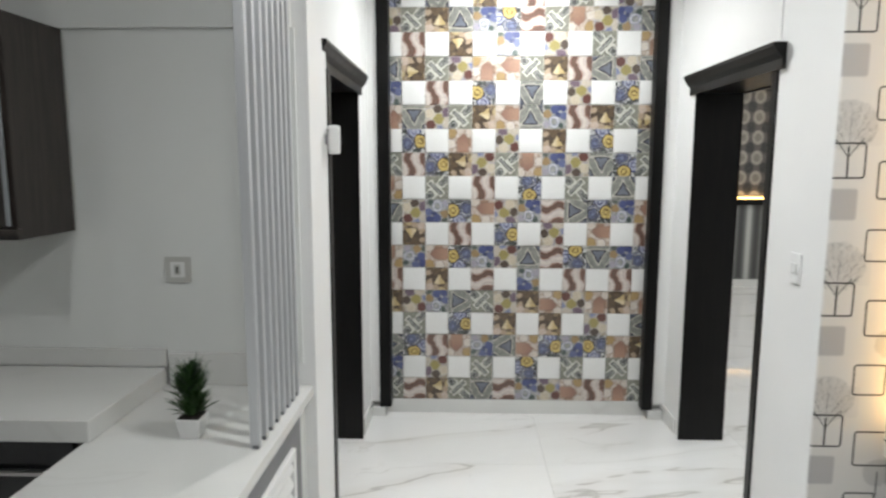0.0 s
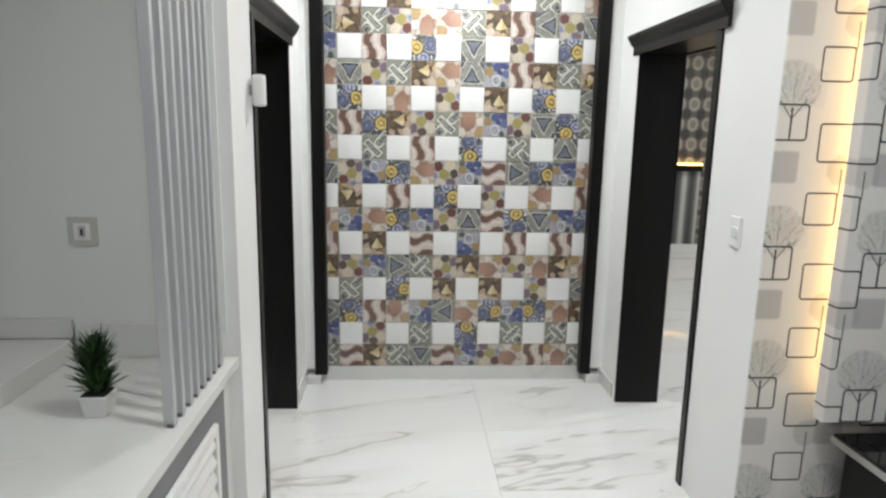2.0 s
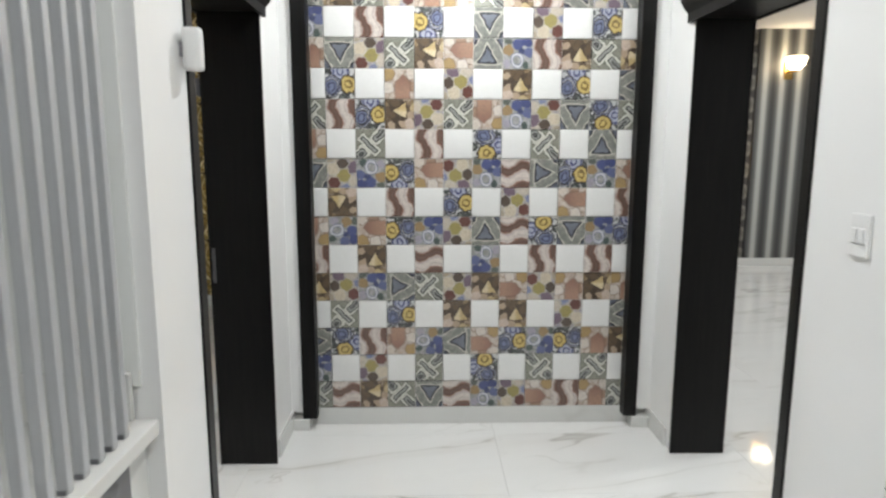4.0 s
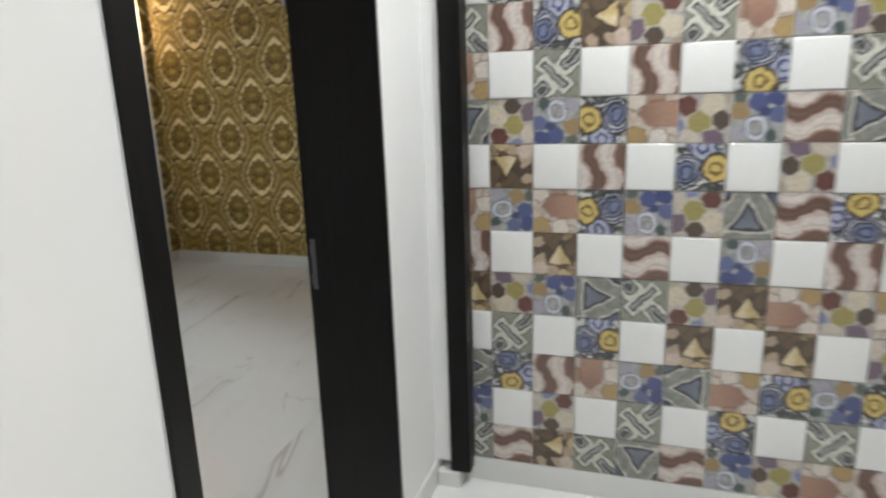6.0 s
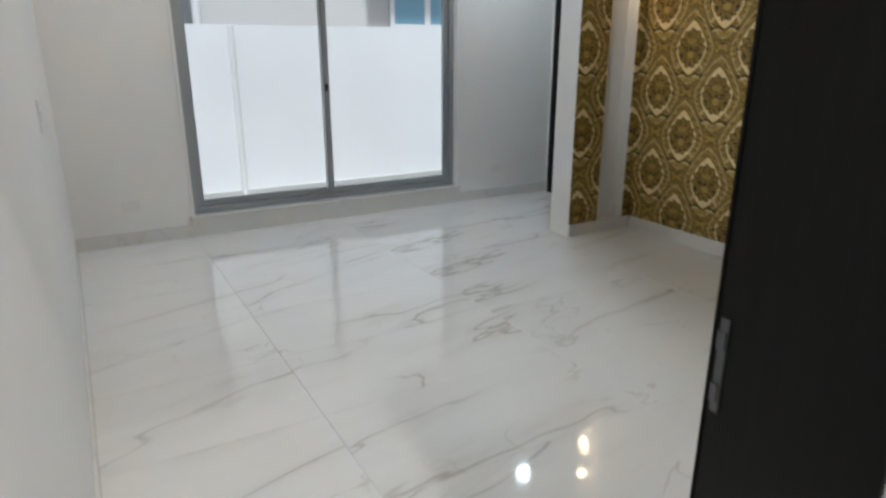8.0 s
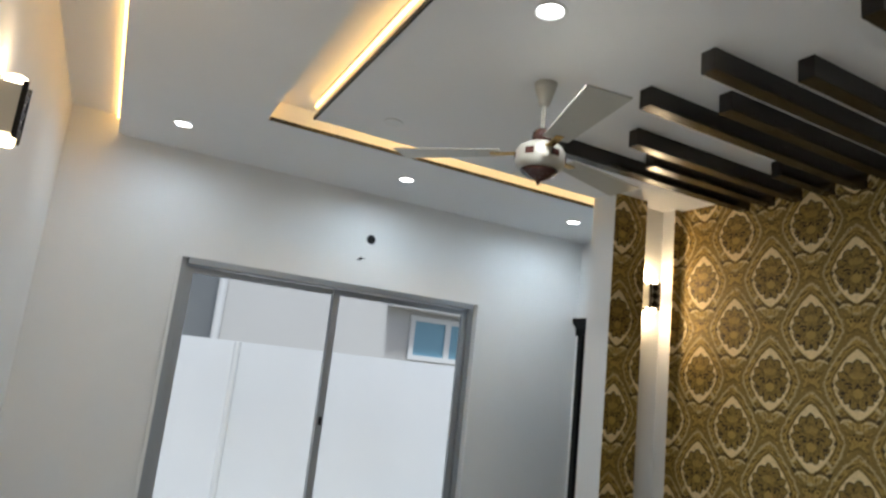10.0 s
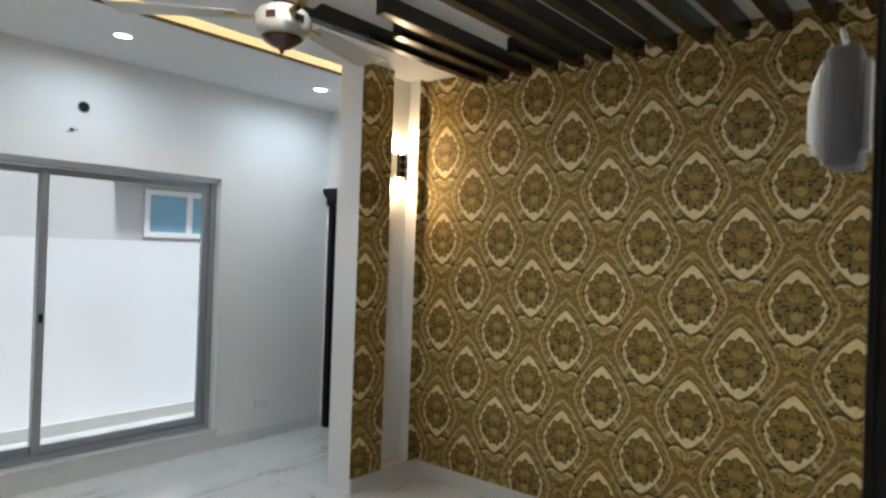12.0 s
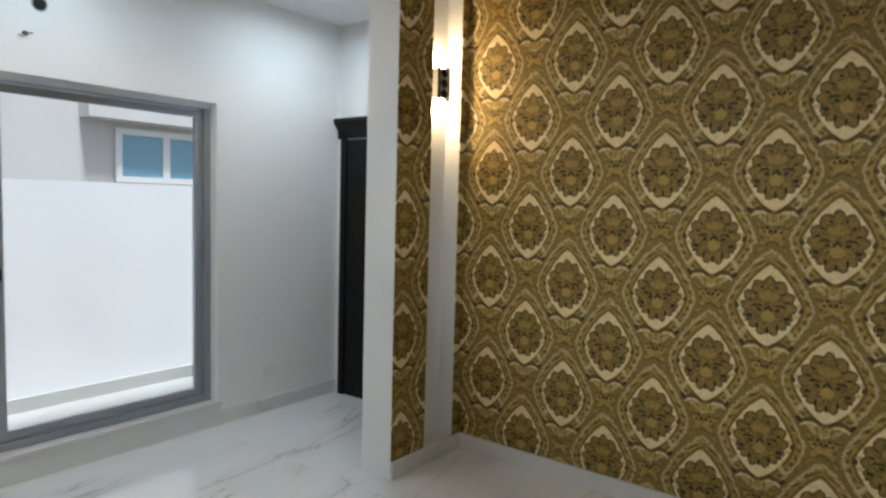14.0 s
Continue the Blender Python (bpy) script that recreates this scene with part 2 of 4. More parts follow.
    ink = ink.max((Y - 0.010 + (X - 0.050) * (X - 0.050) * 14.0).abs().less(0.0045) * (X - 0.050).abs().less(0.022))
    for row in ((0.040, -0.012, 0.013, 0.008, 0.4), (0.080, -0.045, 0.015, 0.010, 0.2), (0.088, -0.070, 0.010, 0.007), (0.042, -0.088, 0.006, 0.015),
                (0.0, -0.108, 0.005, 0.016), (0.078, 0.028, 0.012, 0.006, 0.3), (0.060, 0.062, 0.011, 0.006, 0.5), (0.030, 0.092, 0.009, 0.006, 0.5),
                (0.135, -0.004, 0.009, 0.014, -0.3), (0.012, -0.275, 0.007, 0.006), (0.036, -0.280, 0.009, 0.006), (0.024, -0.258, 0.006, 0.006)):
        ink = ink.max(dot(*row))
    c = k.mix(ink * 0.9, c, deep)

    # paired brow scrolls and a pale leaf below each frame
    arc = Y + 0.168 + (X - 0.058) * (X - 0.058) * 12.0
    span = (X - 0.062).abs().step(0.052, 0.044)
    c = k.mix(arc.abs().step(0.012, 0.007) * span * 0.85, c, dark)
    c = k.mix((arc + 0.019).abs().step(0.008, 0.004) * span * 0.7, c, cream)
    c = k.mix(dot(0.108, -0.178, 0.014, 0.013) * 0.85, c, deep)
    leaf = dot(0.028, -0.218, 0.022, 0.026, 0.3)
    c = k.mix(leaf * 0.55, c, gold)
    c = k.mix(((X - 0.028).abs().step(0.004, 0.002) * leaf) * 0.6, c, dark)
    fleck = k.cells(co, 52).step(0.24, 0.13) * d.more(0.012)
    c = k.mix(fleck * 0.5, c, deep)
    k.color(k.mix(fine.step(0.35, 0.8) * 0.22, c, dark))
    pale = d.step(0.001, -0.003) * (inside.neg() + 1.0)
    k.rough(pale * 0.08 + 0.56)
    k.b.inputs["Specular IOR Level"].default_value = 0.3
    k.bump(fine * 0.6 + pale * 0.3, 0.10, 0.0008)
    return k.m


def tree_paper():
    """Pale wallpaper with outlined squares, grey blocks and bare trees."""
    k = Mat("tree_wallpaper", (0.72, 0.70, 0.67), 0.6)
    co = k.coords()
    x, y, z = k.xyz(co)
    px, pz = 0.31, 0.51
    base = (0.70, 0.68, 0.65)

    def cell(cx, cz, rz=pz):
        return (x + (px / 2 - cx)).fold(px), (z + (rz / 2 - cz)).fold(rz)

    def square(a, b, half):
        """Signed distance to a round-cornered square."""
        r = 0.012
        p, q = (a.abs() - (half - r)).max(0.0), (b.abs() - (half - r)).max(0.0)
        return (p * p + q * q).sqrt() - r + (a.abs().max(b.abs()) - (half - r)).min(0.0)

    def outline(a, b, half, line):
        return square(a, b, half).abs().step(line + 0.001, line - 0.001)

    a, b = cell(1.532, 1.690)
    n = k.noise(co, 40, 4, 0.7)
    # faint printed squares behind the tree, then a round bare crown that springs from the trunk top
    c = k.mix(square(a - 0.055, b - 0.115, 0.062).step(0.004, -0.004) * 0.16, base, (0.42, 0.42, 0.43))
    c = k.mix(square(a + 0.035, b - 0.165, 0.05).step(0.004, -0.004) * 0.14, c, (0.42, 0.42, 0.43))
    h = b - 0.045
    crown = (a * a * 0.95 + (b - 0.125) * (b - 0.125) * 1.1).sqrt() + (n - 0.5) * 0.035
    body = crown.step(0.100, 0.088)
    ang = a.atan2(h)
    rad = (a * a + h * h).sqrt()
    bough = ((ang * 5.5 + (n - 0.5) * 3.0).sin().abs()).step(0.17, 0.05) * rad.step(0.125, 0.06)
    twig = ((ang * 15.0 + (k.noise(co, 70, 3, 0.6) - 0.5) * 7.0).sin().abs()).step(0.35, 0.1) * rad.step(0.03, 0.06)
    c = k.mix(body * 0.32, c, (0.36, 0.36, 0.36))
    c = k.mix(body * twig * 0.42, c, (0.13, 0.13, 0.13))
    c = k.mix(body * n.step(0.52, 0.66) * 0.4, c, (0.74, 0.73, 0.70))
    c = k.mix(body * bough * 0.75, c, (0.07, 0.07, 0.07))
    fork = (a.abs() - (b - 0.012).max(0.0) * 0.75).abs().step(0.0045, 0.0015) * (b - 0.045).abs().step(0.04, 0.03)
    trunk = a.abs().step(0.0045, 0.003) * (b + 0.005).abs().step(0.058, 0.054)
    g, e = cell(1.520, 1.532)
    c = k.mix(square(g, e, 0.057).step(0.006, -0.006) * 0.8, c, (0.40, 0.39, 0.39))
    a2, b2 = cell(1.680, 1.892)
    a3, b3 = cell(1.712, 1.620)
    # a small second tree that hangs below the larger square
    sm = (a3 - 0.03, b3 + 0.095)
    small = (sm[0] * sm[0] + sm[1] * sm[1]).sqrt() + (n - 0.5) * 0.03
    c = k.mix(small.step(0.06, 0.05) * 0.4, c, (0.34, 0.33, 0.32))
    stem = sm[0].abs().step(0.0035, 0.002) * (sm[1] + 0.045).abs().step(0.05, 0.046)
    ink = outline(a, b, 0.062, 0.0034).max(trunk).max(fork * 0.8).max(outline(a2, b2, 0.058, 0.0032)).max(outline(a3, b3, 0.067, 0.0034)).max(stem * 0.8)
    c = k.mix(ink, c, (0.03, 0.03, 0.03))
    k.color(c)
    k.bump(k.noise(co, 300, 2), 0.1, 0.001)
    return k.m


def dark_paper(kind):
    k = Mat("dark_" + kind, (0.1, 0.1, 0.1), 0.5)
    co = k.coords()
    x, y, z = k.xyz(co)
    if kind == "stripes":
        w = (x * 30.0).sin()
        c = k.ramp(w * 0.5 + 0.5, [(0, (0.05, 0.05, 0.05)), (0.6, (0.15, 0.155, 0.15)), (0.95, (0.42, 0.42, 0.40))])
    else:
        X, Y = x.fold(0.20), z.fold(0.27)
        X2, Y2 = (x + 0.10).fold(0.20), (z + 0.135).fold(0.27)
        d = (X * X * 1.5 + Y * Y).sqrt()
        e = (X2 * X2 * 1.5 + Y2 * Y2).sqrt()
        n = k.noise(co, 30, 3)
        c = k.mix(d.step(0.105, 0.085), (0.075, 0.068, 0.062), (0.27, 0.25, 0.22))
        c = k.mix(d.step(0.06, 0.045) * 0.7, c, (0.13, 0.12, 0.10))
        c = k.mix(e.step(0.085, 0.06), c, (0.02, 0.02, 0.022))
        c = k.mix(n.step(0.4, 0.7) * 0.3, c, (0.10, 0.09, 0.08))
    k.color(c)
    return k.m


def tile_mat(kind):
    """One glazed printed design, drawn over a tile 0.15 m wide."""
    k = Mat("tile_" + kind, (0.8, 0.8, 0.8), 0.16)
    co = k.coords()
    x, y, z = k.xyz(co)
    n = k.noise(k.coords(True), 45, 3)
    m = k.noise(k.coords(True), 110, 3, 0.6)
    if kind != "white":
        x, z = x + (k.noise(co, 38, 2) - 0.5) * 0.022, z + (k.noise(k.vec(z, x, y), 38, 2) - 0.5) * 0.022
    line_c, ink, c = (0.64, 0.61, 0.53), (0.035, 0.035, 0.04), None

    def disc(cx, cz, r, flat=1.0):
        dx, dz = x - cx, (z - cz) * flat
        return (dx * dx + dz * dz).sqrt() - r

    def tri(cx, cz, r, up=1.0):
        dx, dz = (x - cx).abs(), (z - cz) * up
        side = dx * 0.866 + dz * 0.5
        # corners eased
        return side.op("SMOOTH_MAX", dz.neg(), 0.014) - r

    def rod(cx, cz, a, b):
        """A rounded bar on the slanting axes."""
        p, s = ((x - cx) + (z - cz)) * 0.707, ((z - cz) - (x - cx)) * 0.707
        return (p.abs() - a).op("SMOOTH_MAX", s.abs() - b, 0.012)

    def hexa(cx, cz):
        a, b = (x - cx).abs(), (z - cz).abs()
        return (a * 0.866 + b * 0.5).max(b)

    if kind == "white":
        k.color(k.mix(n, (0.70, 0.70, 0.685), (0.75, 0.75, 0.74)))
    elif kind == "A":
        d = tri(0.004, 0.018, 0.031, -1.0)
        for row in ((-0.080, -0.060, 0.029, 1.0), (0.088, -0.060, 0.029, 1.0), (-0.098, 0.068, 0.018, 1.0), (0.104, 0.068, 0.018, 1.0)):
            d = d.min(tri(*row))
        c = k.mix(n.step(0.35, 0.7), (0.20, 0.21, 0.19), (0.30, 0.30, 0.27))
        c = k.mix((d - 0.004).abs().step(0.0045, 0.0015) * 0.85, c, line_c)
        c = k.mix(d.step(0.002, -0.001), c, (0.035, 0.04, 0.05))
        c = k.mix(d.step(-0.007, -0.011), c, k.mix(z.step(-0.04, 0.06), (0.115, 0.13, 0.17), (0.18, 0.20, 0.25)))
    elif kind == "B":
        c = k.mix(n.step(0.4, 0.65), (0.52, 0.46, 0.37), (0.33, 0.32, 0.39))
        for cx, cz, r, q in ((0.012, -0.012, 0.029, (0.34, 0.29, 0.10)), (-0.040, -0.050, 0.027, (0.13, 0.045, 0.035)), (0.006, 0.052, 0.025, (0.085, 0.06, 0.045)),
                             (-0.046, 0.022, 0.028, (0.62, 0.54, 0.42)), (0.062, 0.030, 0.027, (0.17, 0.12, 0.16)), (0.066, -0.038, 0.024, (0.58, 0.51, 0.43)), (0.018, -0.082, 0.024, (0.22, 0.25, 0.40)), (-0.06, 0.085, 0.024, (0.42, 0.36, 0.28))):
            d = hexa(cx, cz) * 0.88
            c = k.mix(d.step(r + 0.0015, r - 0.002), c, q)
            c = k.mix((d - r).abs().step(0.003, 0.001) * 0.35, c, line_c)
    elif kind == "C":
        d = rod(0.055, 0.052, 0.052, 0.020).min(rod(-0.006, -0.006, 0.014, 0.056)).min(rod(-0.048, -0.052, 0.030, 0.024))
        c = k.mix(n, (0.20, 0.21, 0.16), (0.33, 0.33, 0.28))
        rings = k.ramp((d * 420.0).sin() * 0.5 + 0.5, [(0, (0.035, 0.04, 0.04)), (0.45, (0.10, 0.105, 0.10)), (0.85, (0.36, 0.37, 0.35))])
        c = k.mix(d.step(0.001, -0.002), c, rings)
        c = k.mix((d - 0.004).abs().step(0.0065, 0.0035), c, (0.66, 0.65, 0.58))
        c = k.mix((d - 0.0125).abs().step(0.003, 0.001) * 0.6, c, (0.06, 0.065, 0.055))
    elif kind == "D":
        c = k.mix(n.step(0.42, 0.58), (0.045, 0.055, 0.05), (0.66, 0.66, 0.66))
        for cx, cz, r, lo, hi in ((0.004, 0.062, 0.046, (0.06, 0.07, 0.18), (0.42, 0.44, 0.56)), (-0.040, -0.012, 0.046, (0.05, 0.06, 0.13), (0.62, 0.63, 0.68)), (-0.042, -0.018, 0.030, (0.04, 0.05, 0.10), (0.17, 0.20, 0.33)),
                                  (0.044, -0.004, 0.040, (0.20, 0.13, 0.03), (0.64, 0.48, 0.16)), (0.012, -0.078, 0.024, (0.04, 0.05, 0.045), (0.22, 0.24, 0.22))):
            d = disc(cx, cz, 0.0, 0.85) + (n - 0.5) * 0.022
            body = k.mix(((d * 300.0).sin() * 0.5 + 0.5).step(0.12, 0.55), lo, hi)
            c = k.mix(d.step(r + 0.001, r - 0.002), c, body)
            c = k.mix((d - r).abs().step(0.0045, 0.002), c, ink)
    elif kind == "E":
        warp = k.vec(*[p + (n - 0.5) * 0.016 for p in (x, y, z)])
        cellv = k.cells(warp, 24, "F1", "Color")
        c = k.ramp(cellv, [(0, (0.075, 0.05, 0.03)), (0.3, (0.30, 0.215, 0.12)), (0.5, (0.12, 0.08, 0.045)), (0.66, (0.46, 0.35, 0.25)), (0.85, (0.18, 0.12, 0.06))], True)
        c = k.mix(k.cells(warp, 24, "DISTANCE_TO_EDGE").step(0.07, 0.02) * 0.6, c, (0.05, 0.035, 0.022))
        c = k.mix(disc(-0.05, -0.052, 0.03, 1.2).step(0.003, -0.003), c, (0.60, 0.48, 0.40))
        c = k.mix(disc(0.03, -0.072, 0.024, 1.4).step(0.003, -0.003), c, (0.55, 0.43, 0.24))
        d = tri(0.018, -0.012, 0.023) + (m - 0.5) * 0.006
        c = k.mix((d - 0.003).abs().step(0.006, 0.003) * 0.8, c, (0.06, 0.04, 0.025))
        c = k.mix(d.step(0.001, -0.002), c, k.mix((x - 0.018).step(-0.012, 0.012), (0.72, 0.60, 0.38), (0.56, 0.42, 0.20)))
    elif kind == "H":
        c = k.mix(n.step(0.35, 0.65), (0.50, 0.40, 0.33), (0.64, 0.56, 0.49))
        for cx, cz, r, q in ((-0.052, 0.048, 0.032, (0.42, 0.29, 0.13)), (0.058, 0.050, 0.028, (0.66, 0.59, 0.52)), (-0.056, -0.022, 0.028, (0.70, 0.64, 0.58)), (-0.030, -0.068, 0.024, (0.62, 0.53, 0.45)), (0.068, -0.010, 0.024, (0.36, 0.24, 0.17))):
            d = hexa(cx, cz) + (n - 0.5) * 0.012
            c = k.mix(d.step(r + 0.001, r - 0.002), c, q)
            c = k.mix((d - r).abs().step(0.0035, 0.001) * 0.7, c, (0.17, 0.10, 0.07))
        ax = (x - 0.016).abs()
        d = (ax - 0.036).max(z - 0.042 + ax * 0.9) + (n - 0.5) * 0.008
        c = k.mix((d - 0.002).abs().step(0.005, 0.002) * 0.7, c, (0.19, 0.10, 0.07))
        c = k.mix(d.step(0.001, -0.002), c, k.mix(z.step(-0.07, 0.05), (0.42, 0.25, 0.175), (0.28, 0.15, 0.11)))
    elif kind == "G":
        c = k.mix(n.step(0.35, 0.65), (0.27, 0.28, 0.26), (0.42, 0.42, 0.42))
        for cx, cz, r, q in ((0.0, 0.048, 0.028, (0.07, 0.09, 0.23)), (0.046, 0.058, 0.026, (0.05, 0.065, 0.19)), (0.054, 0.008, 0.026, (0.11, 0.135, 0.27)), (0.018, 0.014, 0.016, (0.04, 0.055, 0.15)),
                             (-0.050, 0.020, 0.028, (0.33, 0.225, 0.11)), (-0.052, 0.064, 0.018, (0.10, 0.12, 0.10)), (0.040, -0.055, 0.017, (0.06, 0.09, 0.08)), (-0.055, -0.045, 0.022, (0.38, 0.36, 0.42))):
            d = disc(cx, cz, 0.0) + (n - 0.5) * 0.02
            c = k.mix(d.step(r + 0.003, r - 0.003), c, q)
        ring = disc(-0.004, -0.030, 0.026, 0.85).abs()
        c = k.mix(ring.step(0.010, 0.006), c, (0.16, 0.17, 0.26))
        c = k.mix(ring.step(0.006, 0.003), c, (0.62, 0.62, 0.68))
    elif kind == "F":
        sway = (z * 40.0).sin() * 0.017 + (n - 0.5) * 0.014
        wv = ((x + sway) * 62.0 + ((x + sway) * 130.0).sin() * 0.7).sin()
        c = k.ramp(wv * 0.5 + 0.5, [(0, (0.13, 0.07, 0.05)), (0.18, (0.32, 0.16, 0.115)), (0.42, (0.40, 0.33, 0.295)), (0.66, (0.62, 0.50, 0.45)), (0.9, (0.70, 0.63, 0.58))])
        c = k.mix(((x + sway) * 210.0).sin().step(0.5, 0.95) * 0.35, c, (0.22, 0.15, 0.125))
    if c:
        k.color(k.mix(m.step(0.35, 0.75) * 0.28 + 0.12, c, (0.12, 0.112, 0.108)))
    k.rough(n * 0.08 + 0.12)
    k.bump(k.noise(k.coords(True), 18, 2), 0.10, 0.003)
    return k.m


M_DAMASK, M_TREE = damask(), tree_paper()
M_STRIPES, M_DOTS = dark_paper("stripes"), dark_paper("circles")
M_TILE = {q: tile_mat(q) for q in ("white", "A", "B", "C", "D", "E", "F", "G", "H")}


# ---------------------------------------------------------------- mesh tools
def box(bm, x0, y0, z0, x1, y1, z1, bevel=0.0):
    r = bmesh.ops.create_cube(bm, size=1.0, matrix=Matrix.Translation(((x0 + x1) / 2, (y0 + y1) / 2, (z0 + z1) / 2))
                              @ Matrix.Diagonal((abs(x1 - x0), abs(y1 - y0), abs(z1 - z0), 1)))
    if bevel:
        vs = set(r["verts"])
        es = [e for e in bm.edges if e.verts[0] in vs and e.verts[1] in vs]
        bmesh.ops.bevel(bm, geom=es, offset=bevel, segments=2, profile=0.7, affect="EDGES")
    return bm


def boxes(*rows, bevel=0.0):
    bm = bmesh.new()
    for r in rows:
        box(bm, *r, bevel=bevel)
    return bm


def lathe(profile, segments=24, matrix=None):
    """A turned body from (radius, height) pairs."""
    bm = bmesh.new()
    rings = []
    for r, z in profile:
        rings.append([bm.verts.new((r * math.cos(2 * math.pi * i / segments), r * math.sin(2 * math.pi * i / segments), z)) for i in range(segments)])
    for a, b in zip(rings, rings[1:]):
        for i in range(segments):
            j = (i + 1) % segments
            bm.faces.new((a[i], a[j], b[j], b[i]))
    bm.faces.new(list(reversed(rings[0])))
    bm.faces.new(rings[-1])
    bmesh.ops.recalc_face_normals(bm, faces=bm.faces)
    if matrix:
        bm.transform(matrix)
    return bm


def prism(profile, lo, hi, axis="y"):
    """A profile of (a, z) pairs drawn along y (a is x) or x (a is y)."""
    bm = bmesh.new()
    ends = []
    for t in (lo, hi):
        ends.append([bm.verts.new((a, t, z) if axis == "y" else (t, a, z)) for a, z in profile])
    n = len(profile)
    for i in range(n):
        j = (i + 1) % n
        bm.faces.new((ends[0][i], ends[0][j], ends[1][j], ends[1][i]))
    bm.faces.new(ends[0])
    bm.faces.new(ends[1])
    bmesh.ops.recalc_face_normals(bm, faces=bm.faces)
    return bm


def mesh_of(name, bm, material, smooth=False):
    me = bpy.data.meshes.new(name)
    bm.normal_update()
    bm.to_mesh(me)
    bm.free()
    me.materials.append(material)
    if smooth:
        for p in me.polygons:
            p.use_smooth = True
    return me


def part(name, bm, material, parent, label="", smooth=False):
    ob = new(name, mesh_of(name, bm, material, smooth))
    ob.parent = parent
    return tagged(ob, label)


def structure(name, bm, material, label, category):
    return tagged(new(name, mesh_of(name, bm, material)), label, category, kind="structure")


def thing(name, label, category, m=None, group="", kind=""):
    ob = tagged(new(name), label, category, group, kind)
    ob.matrix_basis = m or Matrix()
    return ob


H = 2.93            # ceiling height
XL, XR = -0.465, 1.48   # hall faces of the side walls
XP, XQ = -0.428, 1.485   # hall faces of the piers before the doorways
XB = -0.715         # bedroom face of the shared wall
YT = 4.5            # tiled end wall
YG = 7.175          # damask wall
XW = -5.38          # window wall
YS = 3.12           # bedroom south wall

# ---------------------------------------------------------------- structure
floor = structure("floor", boxes((-6.0, -3.6, -0.2, 6.2, 9.6, -0.012)), M_GROUT, "white polished marble tile floor with grey veins", "floor")
wall_tiled = structure("wall_tiled", boxes((XL, YT, 0, XR, YT + 0.2, H)), M_GROUT, "hall end wall clad in patterned mosaic tiles", "wall")
wall_left = structure("wall_left", boxes((XB, 2.75, 0, XP, 3.0645, H), (XB, 3.0645, 2.09, XL, 4.07, H), (XB, 4.07, 0, XL, YG + 0.3, H)),
                      M_WHITE, "white painted wall between hall and bedroom", "wall")
wall_right = structure("wall_right", boxes((XQ, 2.715, 0, 1.73, 3.1675, H), (XR, 3.1675, 2.09, 1.73, 4.13, H), (XR, 4.13, 0, 1.73, 9.2, H)),
                       M_WHITE, "white painted wall beside the right doorway", "wall")
wall_wallpaper = structure("wall_wallpaper", boxes((1.732, 2.717, 0, 6.0, 2.92, H)), M_WHITE, "living room wall behind pale tree wallpaper", "wall")
wallpaper = part("wallpaper", boxes((XQ + 0.002, 2.706, 0.0, 6.0, 2.7145, H)), M_TREE, wall_wallpaper, "pale wallpaper with trees and squares")
wall_kitchen = structure("wall_kitchen", boxes((-5.6, 2.75, 0, XB, YS, H + 0.2)), M_WHITE, "white wall between kitchen and bedroom", "wall")
part("bulkhead", boxes((-2.8, 2.725, 2.17, XL - 0.02, 2.7495, H)), M_KITCHEN, wall_kitchen)
part("kitchen_face", boxes((-2.8, 2.742, 0.9, XL - 0.01, 2.7495, 2.17)), M_KITCHEN, wall_kitchen)
wall_west = structure("wall_west", boxes((-5.6, YS, 0, XW, 3.94, H + 0.2), (-5.6, 6.40, 0, XW, 7.7, H + 0.2), (-5.6, 3.94, 0, XW, 6.40, 0.14), (-5.6, 3.94, 2.18, XW, 6.40, H + 0.2)),
                      M_WHITE, "white bedroom wall with a large sliding window", "wall")
wall_north = structure("wall_north", boxes((-3.9, YG + 0.004, 0, XB, YG + 0.25, H)), M_WHITE, "bedroom wall hung with gold damask wallpaper", "wall")
part("damask_sheet", boxes((-3.9, YG - 0.001, 0.10, XB, YG + 0.0035, H)), M_DAMASK, wall_north, "gold and brown damask wallpaper")
wall_alcove = structure("wall_alcove", boxes((-5.6, 7.47, 0, -5.26, 7.7, H), (-4.33, 7.47, 0, -4.1, 7.7, H), (-5.26, 7.47, 2.1, -4.33, 7.7, H)),
                        M_WHITE, "white alcove wall holding a black door", "wall")
wall_stub = structure("wall_stub", boxes((-4.13, 6.53, 0, -4.012, 7.7, H), (-4.012, 6.53, 0, -3.904, 6.82, H), (-4.012, 7.10, 0, -3.904, 7.425, H), (-4.012, 6.82, 0, -3.904, 7.10, 0.10)),
                      M_WHITE, "white partition stub with a lit vertical niche", "wall")
part("damask_strip", boxes((-3.9035, 6.531, 0.10, -3.899, 6.82, H)), M_DAMASK, wall_stub, "gold damask wallpaper strip")
part("damask_strip", boxes((-3.9035, 7.10, 0.10, -3.899, YG - 0.002, H)), M_DAMASK, wall_stub, "gold damask wallpaper strip")

